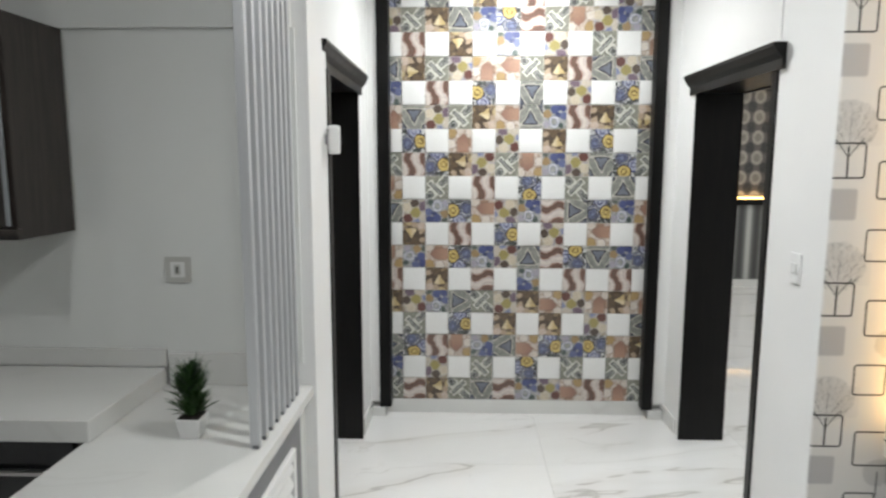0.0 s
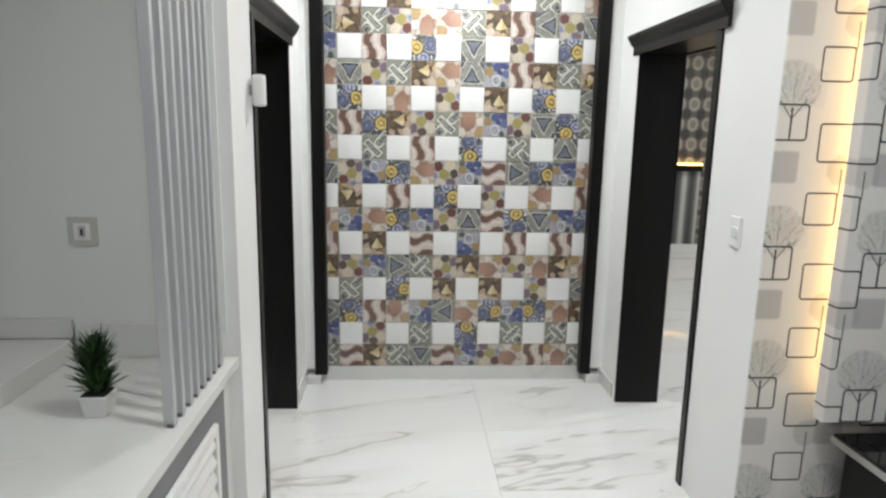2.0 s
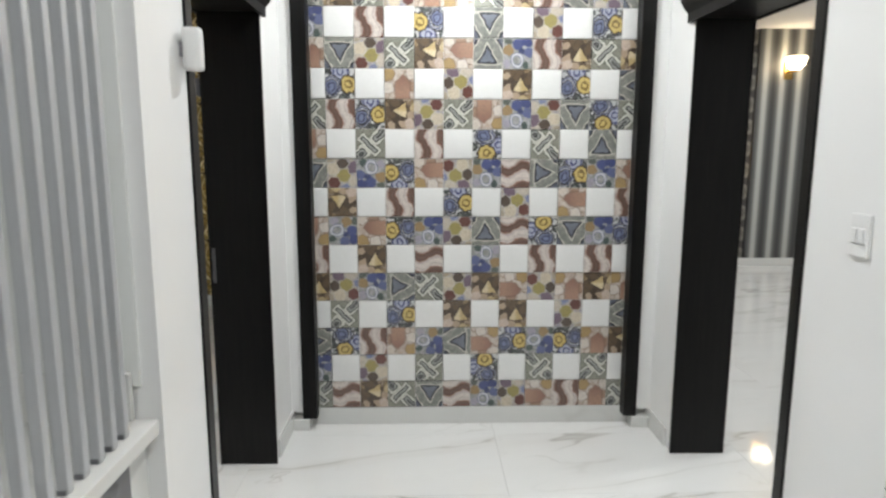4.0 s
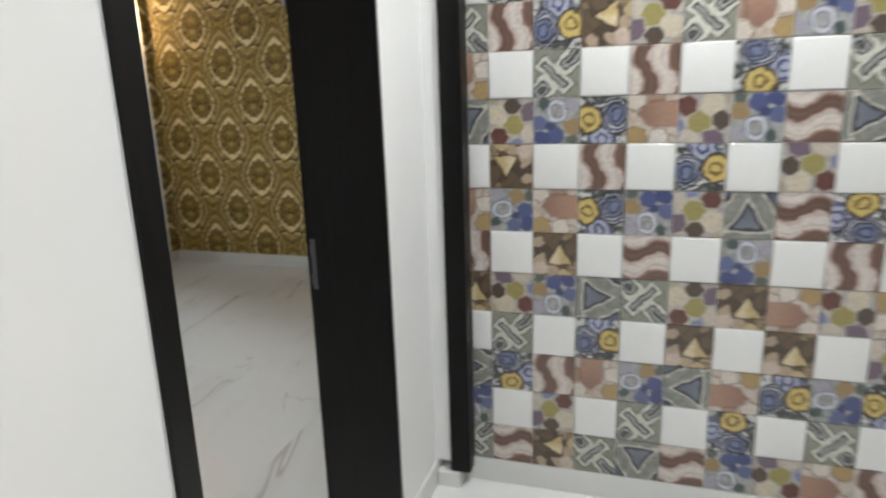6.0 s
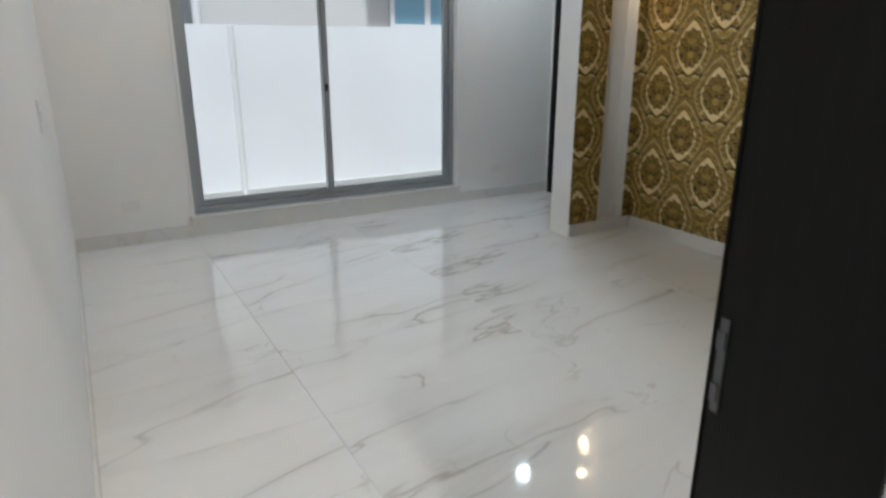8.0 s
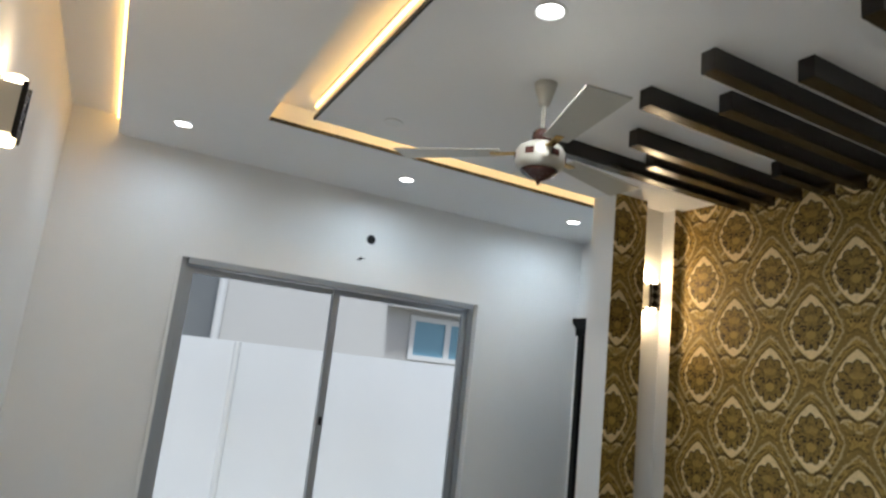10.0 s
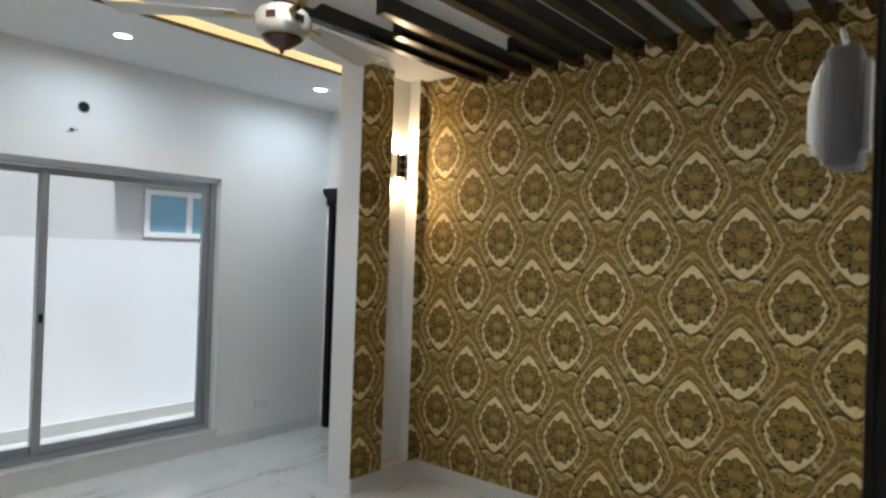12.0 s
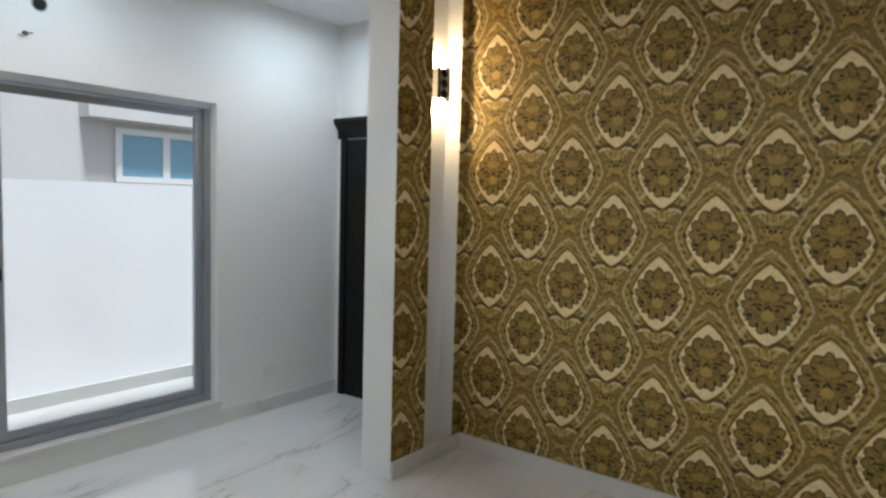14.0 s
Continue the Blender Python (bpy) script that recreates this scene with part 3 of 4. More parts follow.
# bedroom ceiling with a lit groove and a lit slot along the south wall
GX0, GX1, GY0, GY1 = -4.33, -4.12, 4.20, 4.43
ceiling_bedroom = structure("ceiling_bedroom", boxes(
    (XW, YS, H + 0.13, XB, 7.47, H + 0.2),
    (XW, 3.42, H, XB, GY0, H + 0.13),
    (XW, GY0, H, GX0, 7.47, H + 0.13),
    (GX1, GY1, H, XB, YG, H + 0.13),
    (GX0, 6.95, H, GX1, 7.47, H + 0.13),
    (-1.05, GY0, H, XB, GY1, H + 0.13)), M_CEIL, "white gypsum false ceiling with recessed lit groove", "ceiling")
ceiling_hall = structure("ceiling_hall", boxes((-2.9, -3.6, H + 0.002, 6.1, 2.75, H + 0.2), (XL, 2.75, H + 0.002, 1.73, 4.7, H + 0.2), (1.73, 2.9, H + 0.002, 6.1, 9.4, H + 0.2)), M_CEIL, "plain white ceiling", "ceiling")
wall_south = structure("wall_south", boxes((-2.9, -3.8, 0, 6.2, -3.6, H)), M_WHITE, "plain white living room wall", "wall")
wall_east = structure("wall_east", boxes((6.0, -3.6, 0, 6.2, 9.4, H)), M_WHITE, "plain white wall", "wall")
wall_far_kitchen = structure("wall_far_kitchen", boxes((-3.0, -3.6, 0, -2.8, 2.75, H)), M_KITCHEN, "plain grey-white kitchen wall", "wall")
wall_room = structure("wall_room", boxes((1.73, 9.2, 0, 6.0, 9.4, H)), M_DOTS, "far bedroom wall with dark circle wallpaper", "wall")
part("striped_panel", boxes((1.9, 9.15, 0.1, 4.25, 9.198, 1.12)), M_STRIPES, wall_room, "grey striped panelling")
part("striped_panel", boxes((4.35, 9.15, 0.1, 5.05, 9.198, H)), M_STRIPES, wall_room, "grey striped panelling")
part("pilaster", boxes((5.32, 9.12, 0.1, 5.5, 9.198, H)), M_WHITE, wall_room)
part("dark_rail", boxes((1.9, 9.10, 1.12, 4.25, 9.198, 1.20)), M_BLACK, wall_room)
part("light_strip", boxes((1.9, 9.12, 1.205, 4.25, 9.19, 1.225)), M_LED, wall_room)


def skirting(*rows):
    structure("baseboard", boxes(*rows, bevel=0.003), M_SKIRT, "pale marble skirting along the wall foot", "baseboard")


T = 0.012
skirting((XL + T, YT - T, 0, XR - T, YT - 0.001, 0.095))
skirting((XL, 4.11, 0, XL + T, YT, 0.095))
skirting((XR - T, 4.19, 0, XR, YT, 0.095))
skirting((XP, 2.75, 0, XP + 0.004, 3.03, 0.095))
skirting((-3.9 + T, YG - T, 0, XB - T, YG - 0.0015, 0.10))
skirting((-3.899, 6.53, 0, -3.899 + T, YG, 0.10))
skirting((XW, YS, 0, XB, YS + T, 0.10))
skirting((XW, YS + T, 0, XW + T, 3.98, 0.10))
skirting((XW, 6.401, 0, XW + T, 7.47, 0.10))
skirting((XB - T, 4.12, 0, XB, YG - T, 0.10))
skirting((1.73, 9.13, 0, 6.0, 9.15, 0.1))


# ---------------------------------------------------------------- door frames
def door_frame(name, face, back, y0, y1, side, near_face, label):
    """A lined opening in a wall across x. side: +1 when the hall lies towards +x of the face."""
    d = thing(name, label, "door frame", kind="structure")
    z1 = 2.078
    lo, hi = min(face, back), max(face, back)
    e = 0.010
    part("jamb", boxes((lo - 0.004, y0 - 0.0315, 0, hi + 0.004, y0, 2.09), bevel=0.002), M_BLACK, d)
    part("jamb", boxes((lo - 0.004, y1, 0, hi + 0.004, y1 + 0.02, 2.09), bevel=0.002), M_BLACK, d)
    part("head", boxes((lo - 0.004, y0, z1, hi + 0.004, y1, 2.09), bevel=0.002), M_BLACK, d)
    for x, s in ((face, side), (back, -side)):
        a, b = sorted((x + s * 0.0045, x + s * (e if s == side else 0.009)))
        pier = near_face if s == side else x
        p0, p1 = sorted((pier - s * 0.02, pier + s * 0.0075))
        part("architrave", boxes((p0, y0 - 0.032, 0, p1, y0 + 0.02, 2.069), bevel=0.003), M_BLACK, d)
        part("architrave", boxes((a, y1 - 0.004, 0, b, y1 + 0.012, 2.069), bevel=0.003), M_BLACK, d)
        prof = [(x + s * 0.002, 2.07), (x + s * 0.018, 2.07), (x + s * 0.018, 2.112), (x + s * 0.026, 2.12), (x + s * 0.038, 2.133),
                (x + s * 0.05, 2.155), (x + s * 0.056, 2.162), (x + s * 0.056, 2.178), (x + s * 0.002, 2.178)]
        part("cornice", prism(prof, y0 - 0.10, y1 + 0.085), M_BLACK, d, "moulded black cornice over the opening")
    return d


door_1 = door_frame("door_1", XL, XB, 3.097, 4.05, 1, XP, "black wooden door frame with moulded cornice, doorway open")
door_2 = door_frame("door_2", XR, 1.73, 3.20, 4.11, -1, XQ, "black wooden door frame opening to another room")
part("strike_plate", boxes((-0.712, 4.0465, 0.89, -0.697, 4.0495, 1.05), (-0.712, 4.041, 0.91, -0.70, 4.0465, 0.94), (-0.712, 4.041, 1.0, -0.698, 4.0465, 1.03), bevel=0.001), plain("dark_steel", (0.16, 0.16, 0.17), 0.4, 0.9), door_1, "dark metal latch strike plate")

door_3 = thing("door_3", "closed black wooden door in the alcove", "door", kind="structure")
part("leaf", boxes((-5.255, 7.455, 0.005, -4.335, 7.50, 2.04), bevel=0.002), M_BLACK, door_3)
part("architrave", boxes((-5.325, 7.445, 0, -5.262, 7.468, 2.1), bevel=0.004), M_BLACK, door_3)
part("architrave", boxes((-4.328, 7.445, 0, -4.265, 7.468, 2.1), bevel=0.004), M_BLACK, door_3)
part("cornice", prism([(7.468, 2.045), (7.445, 2.045), (7.445, 2.11), (7.42, 2.14), (7.40, 2.17), (7.40, 2.2), (7.468, 2.2)], -5.36, -4.22, "x"), M_BLACK, door_3)

# ---------------------------------------------------------------- window
window_1 = thing("window_1", "large grey aluminium sliding window with two panes", "window", kind="structure")
WY0, WY1, WZ0, WZ1 = 3.94, 6.40, 0.14, 2.18
part("window_surround", boxes((XW - 0.1, WY0, WZ0, XW + 0.018, WY0 + 0.025, WZ1), (XW - 0.1, WY1 - 0.03, WZ0, XW + 0.018, WY1, WZ1), bevel=0.003), M_WHITE, window_1)
part("window_sill", boxes((XW - 0.1, WY0 - 0.015, WZ0 + 0.001, XW + 0.03, WY1 + 0.012, WZ0 + 0.028), bevel=0.004), M_COUNTER, window_1, "white marble sill")
part("sill_face", boxes((XW, WY0, 0.0, XW + 0.016, WY1, WZ0 - 0.002)), M_SKIRT, window_1, "marble riser below the sill")
fy0, fy1, fz0, fz1 = WY0 + 0.026, WY1 - 0.031, WZ0 + 0.03, WZ1 - 0.002
part("window_frame", boxes((-5.52, fy0, fz0, -5.43, fy0 + 0.045, fz1), (-5.52, fy1 - 0.045, fz0, -5.43, fy1, fz1),
                           (-5.52, fy0 + 0.045, fz1 - 0.045, -5.374, fy1 - 0.045, fz1), (-5.52, fy0 + 0.045, fz0, -5.43, fy1 - 0.045, fz0 + 0.045), bevel=0.003), M_ALU, window_1)
for i, (a, b, x) in enumerate(((fy0 + 0.045, 5.165, -5.50), (5.11, fy1 - 0.045, -5.47))):
    zz0, zz1 = fz0 + 0.046, fz1 - 0.051
    s = part("sash", boxes((x - 0.014, a, zz0, x + 0.014, a + 0.055, zz1), (x - 0.014, b - 0.055, zz0, x + 0.014, b, zz1),
                           (x - 0.014, a + 0.055, zz0, x + 0.014, b - 0.055, zz0 + 0.05), (x - 0.014, a + 0.055, zz1 - 0.045, x + 0.014, b - 0.055, zz1), bevel=0.003), M_ALU, window_1)
    g = part("pane", boxes((x - 0.003, a + 0.05, zz0 + 0.045, x + 0.003, b - 0.05, zz1 - 0.04)), M_GLASS, s, "clear glass pane")
    g.visible_shadow = False
    if i:
        part("latch", boxes((x + 0.014, a + 0.015, 1.09, x + 0.026, a + 0.04, 1.15), bevel=0.003), M_BLACKHOLE, s, "small black latch")

# ---------------------------------------------------------------- lamps of the place, and unseen ones added
def downlight(x, y, watts, color=COOL, z=H, wide=1.0):
    d = thing("downlight", "round white recessed LED downlight in the ceiling", "ceiling light", Matrix.Translation((x, y, z)) @ Matrix.Diagonal((wide, wide, 1, 1)), "recessed downlights")
    part("trim_ring", lathe([(0.062, -0.001), (0.064, -0.006), (0.058, -0.010), (0.050, -0.006), (0.048, -0.002)], 28), M_PLASTIC, d)
    part("diffuser", lathe([(0.046, -0.0025), (0.047, -0.0045), (0.02, -0.0050)], 24), M_LEDWHITE, d, "glowing white diffuser")
    lamp("downlight_lamp", "AREA", None, watts, color, 0.09 * wide, pose(x, y, z - 0.014), 170)
    return d


for x, y, w in ((-4.80, 3.78, 4.6), (-4.78, 5.32, 7.5), (-4.78, 6.87, 8), (-2.40, 4.81, 18), (-3.03, 3.77, 1.2)):
    downlight(x, y, w, COOL if x < -4 else (0.89, 0.95, 1.0))
# hall pair placed by tile highlights; the rest unseen, added to light nearby rooms
for x, y, w, wide in ((0.46, 3.93, 32, 1), (0.72, 1.75, 27, 3), (0.5, -0.9, 16, 2), (-1.0, 0.9, 8.5, 2), (2.6, 0.6, 9, 2), (3.2, 4.6, 34, 1), (4.3, 7.6, 34, 1)):
    downlight(x, y, w, NEUTRAL, H + 0.002, wide)

# warm strips hidden in the ceiling
cove = thing("cove_light", "warm LED strip glowing in the ceiling groove", "strip light")
part("strip", boxes((GX1 + 0.0 - 0.012, GY1, H + 0.085, GX1 - 0.002, 6.94, H + 0.105)), M_LEDBRIGHT, cove)
part("strip", boxes((GX1, GY1 - 0.012, H + 0.07, -1.06, GY1 - 0.002, H + 0.09)), M_LED, cove)
part("strip", boxes((GX0 + 0.014, GY0 + 0.002, H + 0.085, GX1, GY0 + 0.012, H + 0.105)), M_LED, cove)
# narrow dark strips along the lower lip of two groove faces
part("edge_trim", boxes((GX0 + 0.001, GY0 + 0.012, H - 0.003, GX0 + 0.012, 6.94, H + 0.018)), M_BLACK, cove, "thin dark strip along the groove edge")
part("edge_trim", boxes((GX1, GY1 - 0.012, H - 0.003, -1.06, GY1 - 0.001, H + 0.018)), M_BLACK, cove, "thin dark strip along the groove edge")
slot = thing("slot_light", "warm LED strip in the slot along the wall", "strip light")
part("strip", boxes((XW + 0.02, 3.395, H + 0.10, XB - 0.02, 3.412, H + 0.115)), M_LED, slot)


def sconce(x, y, z, yaw, label):
    """A square up-and-down wall lamp with a black and cream scroll body; its back lies on the plane x = 0."""
    s = thing("wall_sconce", label, "wall lamp", pose(x, y, z, 0, 0, yaw), "wall sconces")
    part("back_plate", boxes((0.0, -0.05, -0.10, 0.012, 0.05, 0.10), bevel=0.003), M_BLACK, s)
    part("body", boxes((0.012, -0.045, -0.085, 0.085, 0.045, 0.085), bevel=0.004), M_CREAM, s)
    for yy in (-0.047, 0.041):
        part("rail", boxes((0.075, yy, -0.10, 0.092, yy + 0.007, 0.10)), M_BLACK, s)
    for k in range(3):
        m = pose(0.088, 0, -0.06 + 0.06 * k, 0, 90, 0)
        part("scroll", lathe([(0.026, -0.002), (0.028, 0.0), (0.026, 0.002), (0.016, 0.002), (0.014, 0.0), (0.016, -0.002)], 16, m), M_BLACK, s)
        part("scroll_bar", boxes((0.086, -0.04, -0.064 + 0.06 * k, 0.09, 0.04, -0.056 + 0.06 * k)), M_BLACK, s)
    for sg in (-1, 1):
        part("lamp_glass", lathe([(0.030, 0.0), (0.034, 0.006), (0.034, 0.028), (0.026, 0.034)], 18, Matrix.Translation((0.05, 0, sg * 0.085 + (-0.034 if sg < 0 else 0)))), M_SCONCE, s, "glowing frosted glass end", True)
    return s


sconce(-4.0115, 6.96, 2.27, 0, "black and cream scroll wall lamp glowing in the niche")
sconce(-3.08, YS + 0.0005, 2.27, 90, "black and cream scroll wall lamp on the white wall")
for x, y, w in ((-3.985, 6.96, 3.3), (-3.08, YS + 0.07, 1.0)):
    lamp("sconce_up", "POINT", (x, y, 2.27 + 0.16), w, WARM, 0.03)
    lamp("sconce_down", "POINT", (x, y, 2.27 - 0.16), w, WARM, 0.03)

# ---------------------------------------------------------------- ceiling beams and fan
for x, y in ((-3.37, 5.63), (-3.19, 6.12), (-3.01, 5.82), (-2.81, 6.69), (-2.63, 5.52), (-2.44, 5.81), (-2.24, 5.46), (-2.05, 5.78),
             (-1.85, 6.13), (-1.67, 5.53), (-1.47, 5.95), (-1.27, 5.5), (-1.07, 6.1)):
    b = tagged(new("ceiling_beam", mesh_of("ceiling_beam", boxes((-0.034, 0, -0.092, 0.034, YG - 0.002 - y, 0), bevel=0.003), M_BEAM)),
               "dark brown glossy wooden ceiling beam", "ceiling beam", "staggered ceiling beams")
    b.location = (x, y, H - 0.0005)

LIFT = Matrix.Translation((0, 0, 0.06))
fan = thing("ceiling_fan", "cream and maroon ceiling fan with three blades", "ceiling fan", pose(-2.89, 5.16, H) @ Matrix.Diagonal((0.9, 0.9, 1, 1)))
part("canopy", lathe([(0.02, -0.11), (0.03, -0.10), (0.055, -0.02), (0.06, -0.001)], 24), M_CREAM, fan, "", True)
part("rod", lathe([(0.011, -0.29), (0.011, -0.09)], 12), M_CREAM, fan)
part("collar", lathe([(0.03, -0.35), (0.05, -0.33), (0.045, -0.30), (0.02, -0.28)], 20, LIFT), M_MAROON, fan, "maroon collar", True)
part("motor", lathe([(0.06, -0.485), (0.115, -0.47), (0.125, -0.44), (0.125, -0.40), (0.11, -0.375), (0.07, -0.355), (0.04, -0.345)], 32, LIFT), M_CREAM, fan, "cream motor housing", True)
part("bowl", lathe([(0.008, -0.545), (0.012, -0.53), (0.05, -0.515), (0.085, -0.495), (0.095, -0.482)], 28, LIFT), M_MAROON, fan, "maroon bottom bowl", True)
for k in range(6):
    a = radians(60 * k)
    part("vent", boxes((0.118, -0.022, -0.435, 0.128, 0.022, -0.405)), M_MAROON, fan).matrix_basis = LIFT @ Matrix.Rotation(a, 4, "Z")
for k in range(3):
    turn = LIFT @ Matrix.Rotation(radians(-16 + 120 * k), 4, "Z")
    bm = boxes((0.20, -0.080, -0.395, 0.76, 0.080, -0.389), bevel=0.002)
    for v in bm.verts:
        v.co.y *= 0.8 + 0.35 * (v.co.x - 0.2) / 0.46
        v.co.z -= v.co.y * 0.08
    part("blade", bm, M_CREAM, fan, "cream fan blade").matrix_basis = turn
    part("blade_iron", boxes((0.10, -0.02, -0.402, 0.26, 0.02, -0.396), bevel=0.002), M_BRASS, fan).matrix_basis = turn

# ---------------------------------------------------------------- small fittings
def plate(name, label, category, m, w, h, rocker=1, mat=None):
    """A wall plate in the xz plane that faces -y."""
    p = thing(name, label, category, m)
    part("plate", boxes((-w / 2, -0.009, -h / 2, w / 2, 0, h / 2), bevel=0.003), mat or M_PLASTIC, p)
    for i in range(rocker):
        c = (i - (rocker - 1) / 2) * w * 0.7 / max(rocker, 1)
        part("rocker", boxes((c - 0.012, -0.014, -0.02, c + 0.012, -0.0085, 0.02), bevel=0.002), mat or M_PLASTIC, p)
    return p


kitchen_switch = plate("light_switch", "grey-framed light switch on the kitchen wall", "switch", pose(-0.95, 2.7415, 1.27), 0.10, 0.10, 1, plain("switch_grey", (0.50, 0.50, 0.47), 0.35))
part("face", boxes((-0.028, -0.0115, -0.030, 0.028, -0.0092, 0.030), bevel=0.001), M_PLASTIC, kitchen_switch, "white inner face")
part("slot", boxes((-0.004, -0.0155, -0.012, 0.004, -0.0141, 0.010)), M_BLACKHOLE, kitchen_switch, "small black slot")
plate("light_switch", "white light switch beside a black doorway", "switch", pose(XQ - 0.0005, 2.91, 1.265, 0, 0, -90), 0.08, 0.12, 2)
plate("light_switch", "white light switch on the bedroom wall", "switch", pose(-3.08, YS + 0.0005, 1.19, 0, 0, 180), 0.09, 0.13, 2)
plate("wall_socket", "white wall socket low under the window wall", "socket", pose(XW + 0.0005, 6.83, 0.30, 0, 0, 90), 0.13, 0.08, 2)
plate("wall_socket", "white wall socket low beside the window", "socket", pose(XW + 0.0005, 3.52, 0.30, 0, 0, 90), 0.13, 0.08, 2)

hole = thing("pipe_hole", "dark round pipe hole in the white wall", "wall hole", pose(XW, 5.33, 2.557, 0, 90, 0))
part("hole_rim", lathe([(0.040, 0.0005), (0.040, 0.003), (0.034, 0.0035)], 24), M_PLASTIC_GREY, hole)
part("hole_core", lathe([(0.033, 0.001), (0.033, 0.0042)], 24), M_BLACKHOLE, hole)
stub_w = thing("cable_stub", "short cut cables sticking out of the wall", "cable", pose(XW, 5.26, 2.39, 0, 90, 0))
part("hole_core", lathe([(0.014, 0.0005), (0.013, 0.003)], 14), M_BLACKHOLE, stub_w)
for i, a in enumerate((-30, 25, 70)):
    part("wire", lathe([(0.003, 0.0), (0.003, 0.045)], 8, pose(0.003 * i, 0.004 * i, 0, a, 20 * i, 0)), M_GREY, stub_w)

# white domed box hung on the room side of the door frame
hang = thing("air_freshener", "white domed plastic dispenser hung beside the door frame", "dispenser", pose(-0.741, 4.115, 1.766) @ Matrix.Scale(0.68, 4))
# shaded back of the box: the shade is put into its dark grey
part("back_shell", boxes((-0.024, -0.035, -0.062, 0.006, 0.035, 0.056), bevel=0.008), plain("shaded_plastic", (0.13, 0.13, 0.145), 0.4, 0, 60, 0.05), hang, "plastic back, its shade put into the grey", True)
bm = boxes((-0.042, -0.034, -0.058, -0.0245, 0.034, 0.052))
for v in bm.verts:
    if v.co.x < -0.03:
        v.co.y *= 0.55
        v.co.z = v.co.z * 0.5 - 0.012
bmesh.ops.bevel(bm, geom=list(bm.edges), offset=0.006, segments=3, affect="EDGES")
part("dome", bm, M_PLASTIC, hang, "white domed cover", True)
part("hook", lathe([(0.003, 0.0), (0.003, 0.03), (0.002, 0.034)], 8, pose(-0.008, 0, 0.048, 8, -12, 0)), M_CHROME, hang, "chrome hook")
part("peg", boxes((0.0065, -0.012, -0.045, 0.012, 0.012, 0.045)), M_PLASTIC, hang)

bell = thing("door_sensor", "rounded white plastic sensor on the wall by the doorway", "sensor", pose(XP, 3.03, 1.775))
part("bracket", boxes((0.0, -0.012, -0.02, 0.02, 0.012, 0.02), bevel=0.003), M_PLASTIC_GREY, bell)
part("housing", boxes((0.012, -0.025, -0.06, 0.060, 0.025, 0.06), bevel=0.016), M_PLASTIC, bell, "", True)

# ---------------------------------------------------------------- kitchen side
ZC = 0.812
half_wall = structure("half_wall", boxes((-0.60, 0.3, 0, XL - 0.012, 2.749, ZC - 0.041)), M_KITCHEN, "low kitchen wall below the counter", "wall")
panel = thing("bar_front", "grey counter front with white moulding and louvres", "panel")
part("board", boxes((XL - 0.0115, 0.3, 0, XL + 0.004, 2.62, ZC - 0.042)), M_GREY, panel)
for y0, y1 in ((0.45, 1.42), (1.55, 2.49)):
    z0, z1 = 0.12, 0.67
    part("moulding", boxes((XL + 0.004, y0, z0, XL + 0.022, y0 + 0.03, z1), (XL + 0.004, y1 - 0.03, z0, XL + 0.022, y1, z1),
                           (XL + 0.004, y0 + 0.03, z1 - 0.03, XL + 0.022, y1 - 0.03, z1), (XL + 0.004, y0 + 0.03, z0, XL + 0.022, y1 - 0.03, z0 + 0.03), bevel=0.005), M_PLASTIC, panel, "white moulding frame")
    for k in range(8):
        z = z0 + 0.05 + k * 0.061
        part("louvre", prism([(XL + 0.004, z + 0.03), (XL + 0.018, z), (XL + 0.018, z + 0.012), (XL + 0.004, z + 0.042)], y0 + 0.031, y1 - 0.031), M_PLASTIC, panel)
counter = thing("breakfast_counter", "white marble breakfast counter along the hall", "counter")
part("slab", boxes((-1.03, 0.3, ZC - 0.04, XL + 0.03, 2.741, ZC), bevel=0.004), M_COUNTER, counter)
part("upstand", boxes((-1.0, 2.722, ZC + 0.001, XL - 0.03, 2.741, 0.94), bevel=0.003), M_COUNTER, counter)
part("support", boxes((-1.0, 0.4, 0, -0.97, 2.19, ZC - 0.041)), M_KITCHEN, counter)
worktop = thing("worktop", "raised white marble kitchen worktop", "worktop")
part("slab", boxes((-2.7, 2.19, ZC + 0.001, -1.01, 2.721, ZC + 0.072), bevel=0.004), M_COUNTER, worktop)
part("upstand", boxes((-2.7, 2.7225, ZC + 0.073, -1.012, 2.741, 0.955), bevel=0.003), M_COUNTER, worktop)
base = thing("base_cabinet", "kitchen base unit with a black glass oven front", "cabinet")
part("body", boxes((-2.68, 2.235, 0, -1.04, 2.70, ZC)), M_CAB, base)
part("oven_front", boxes((-1.85, 2.21, 0.12, -1.075, 2.234, ZC - 0.003), bevel=0.004), M_DARKGLASS, base, "black glass oven front")
part("oven_handle", boxes((-1.80, 2.18, 0.705, -1.12, 2.192, 0.717), (-1.79, 2.192, 0.705, -1.77, 2.21, 0.717), (-1.15, 2.192, 0.705, -1.13, 2.21, 0.717)), M_METAL, base)
wc = thing("wall_cabinet", "dark wood kitchen wall cabinet with framed glass door", "cabinet")
part("body", boxes((-2.2, 2.41, 1.42, -1.335, 2.724, 2.165), bevel=0.003), M_CAB, wc)
part("top_board", boxes((-2.22, 2.38, 1.44, -1.318, 2.41, 1.46)), M_CAB, wc)
part("door", boxes((-1.80, 2.388, 1.47, -1.35, 2.409, 2.15), bevel=0.002), M_CAB, wc)
part("glass_door", boxes((-1.76, 2.384, 1.51, -1.39, 2.3875, 2.11)), M_DARKGLASS, wc, "dark glass door panel")
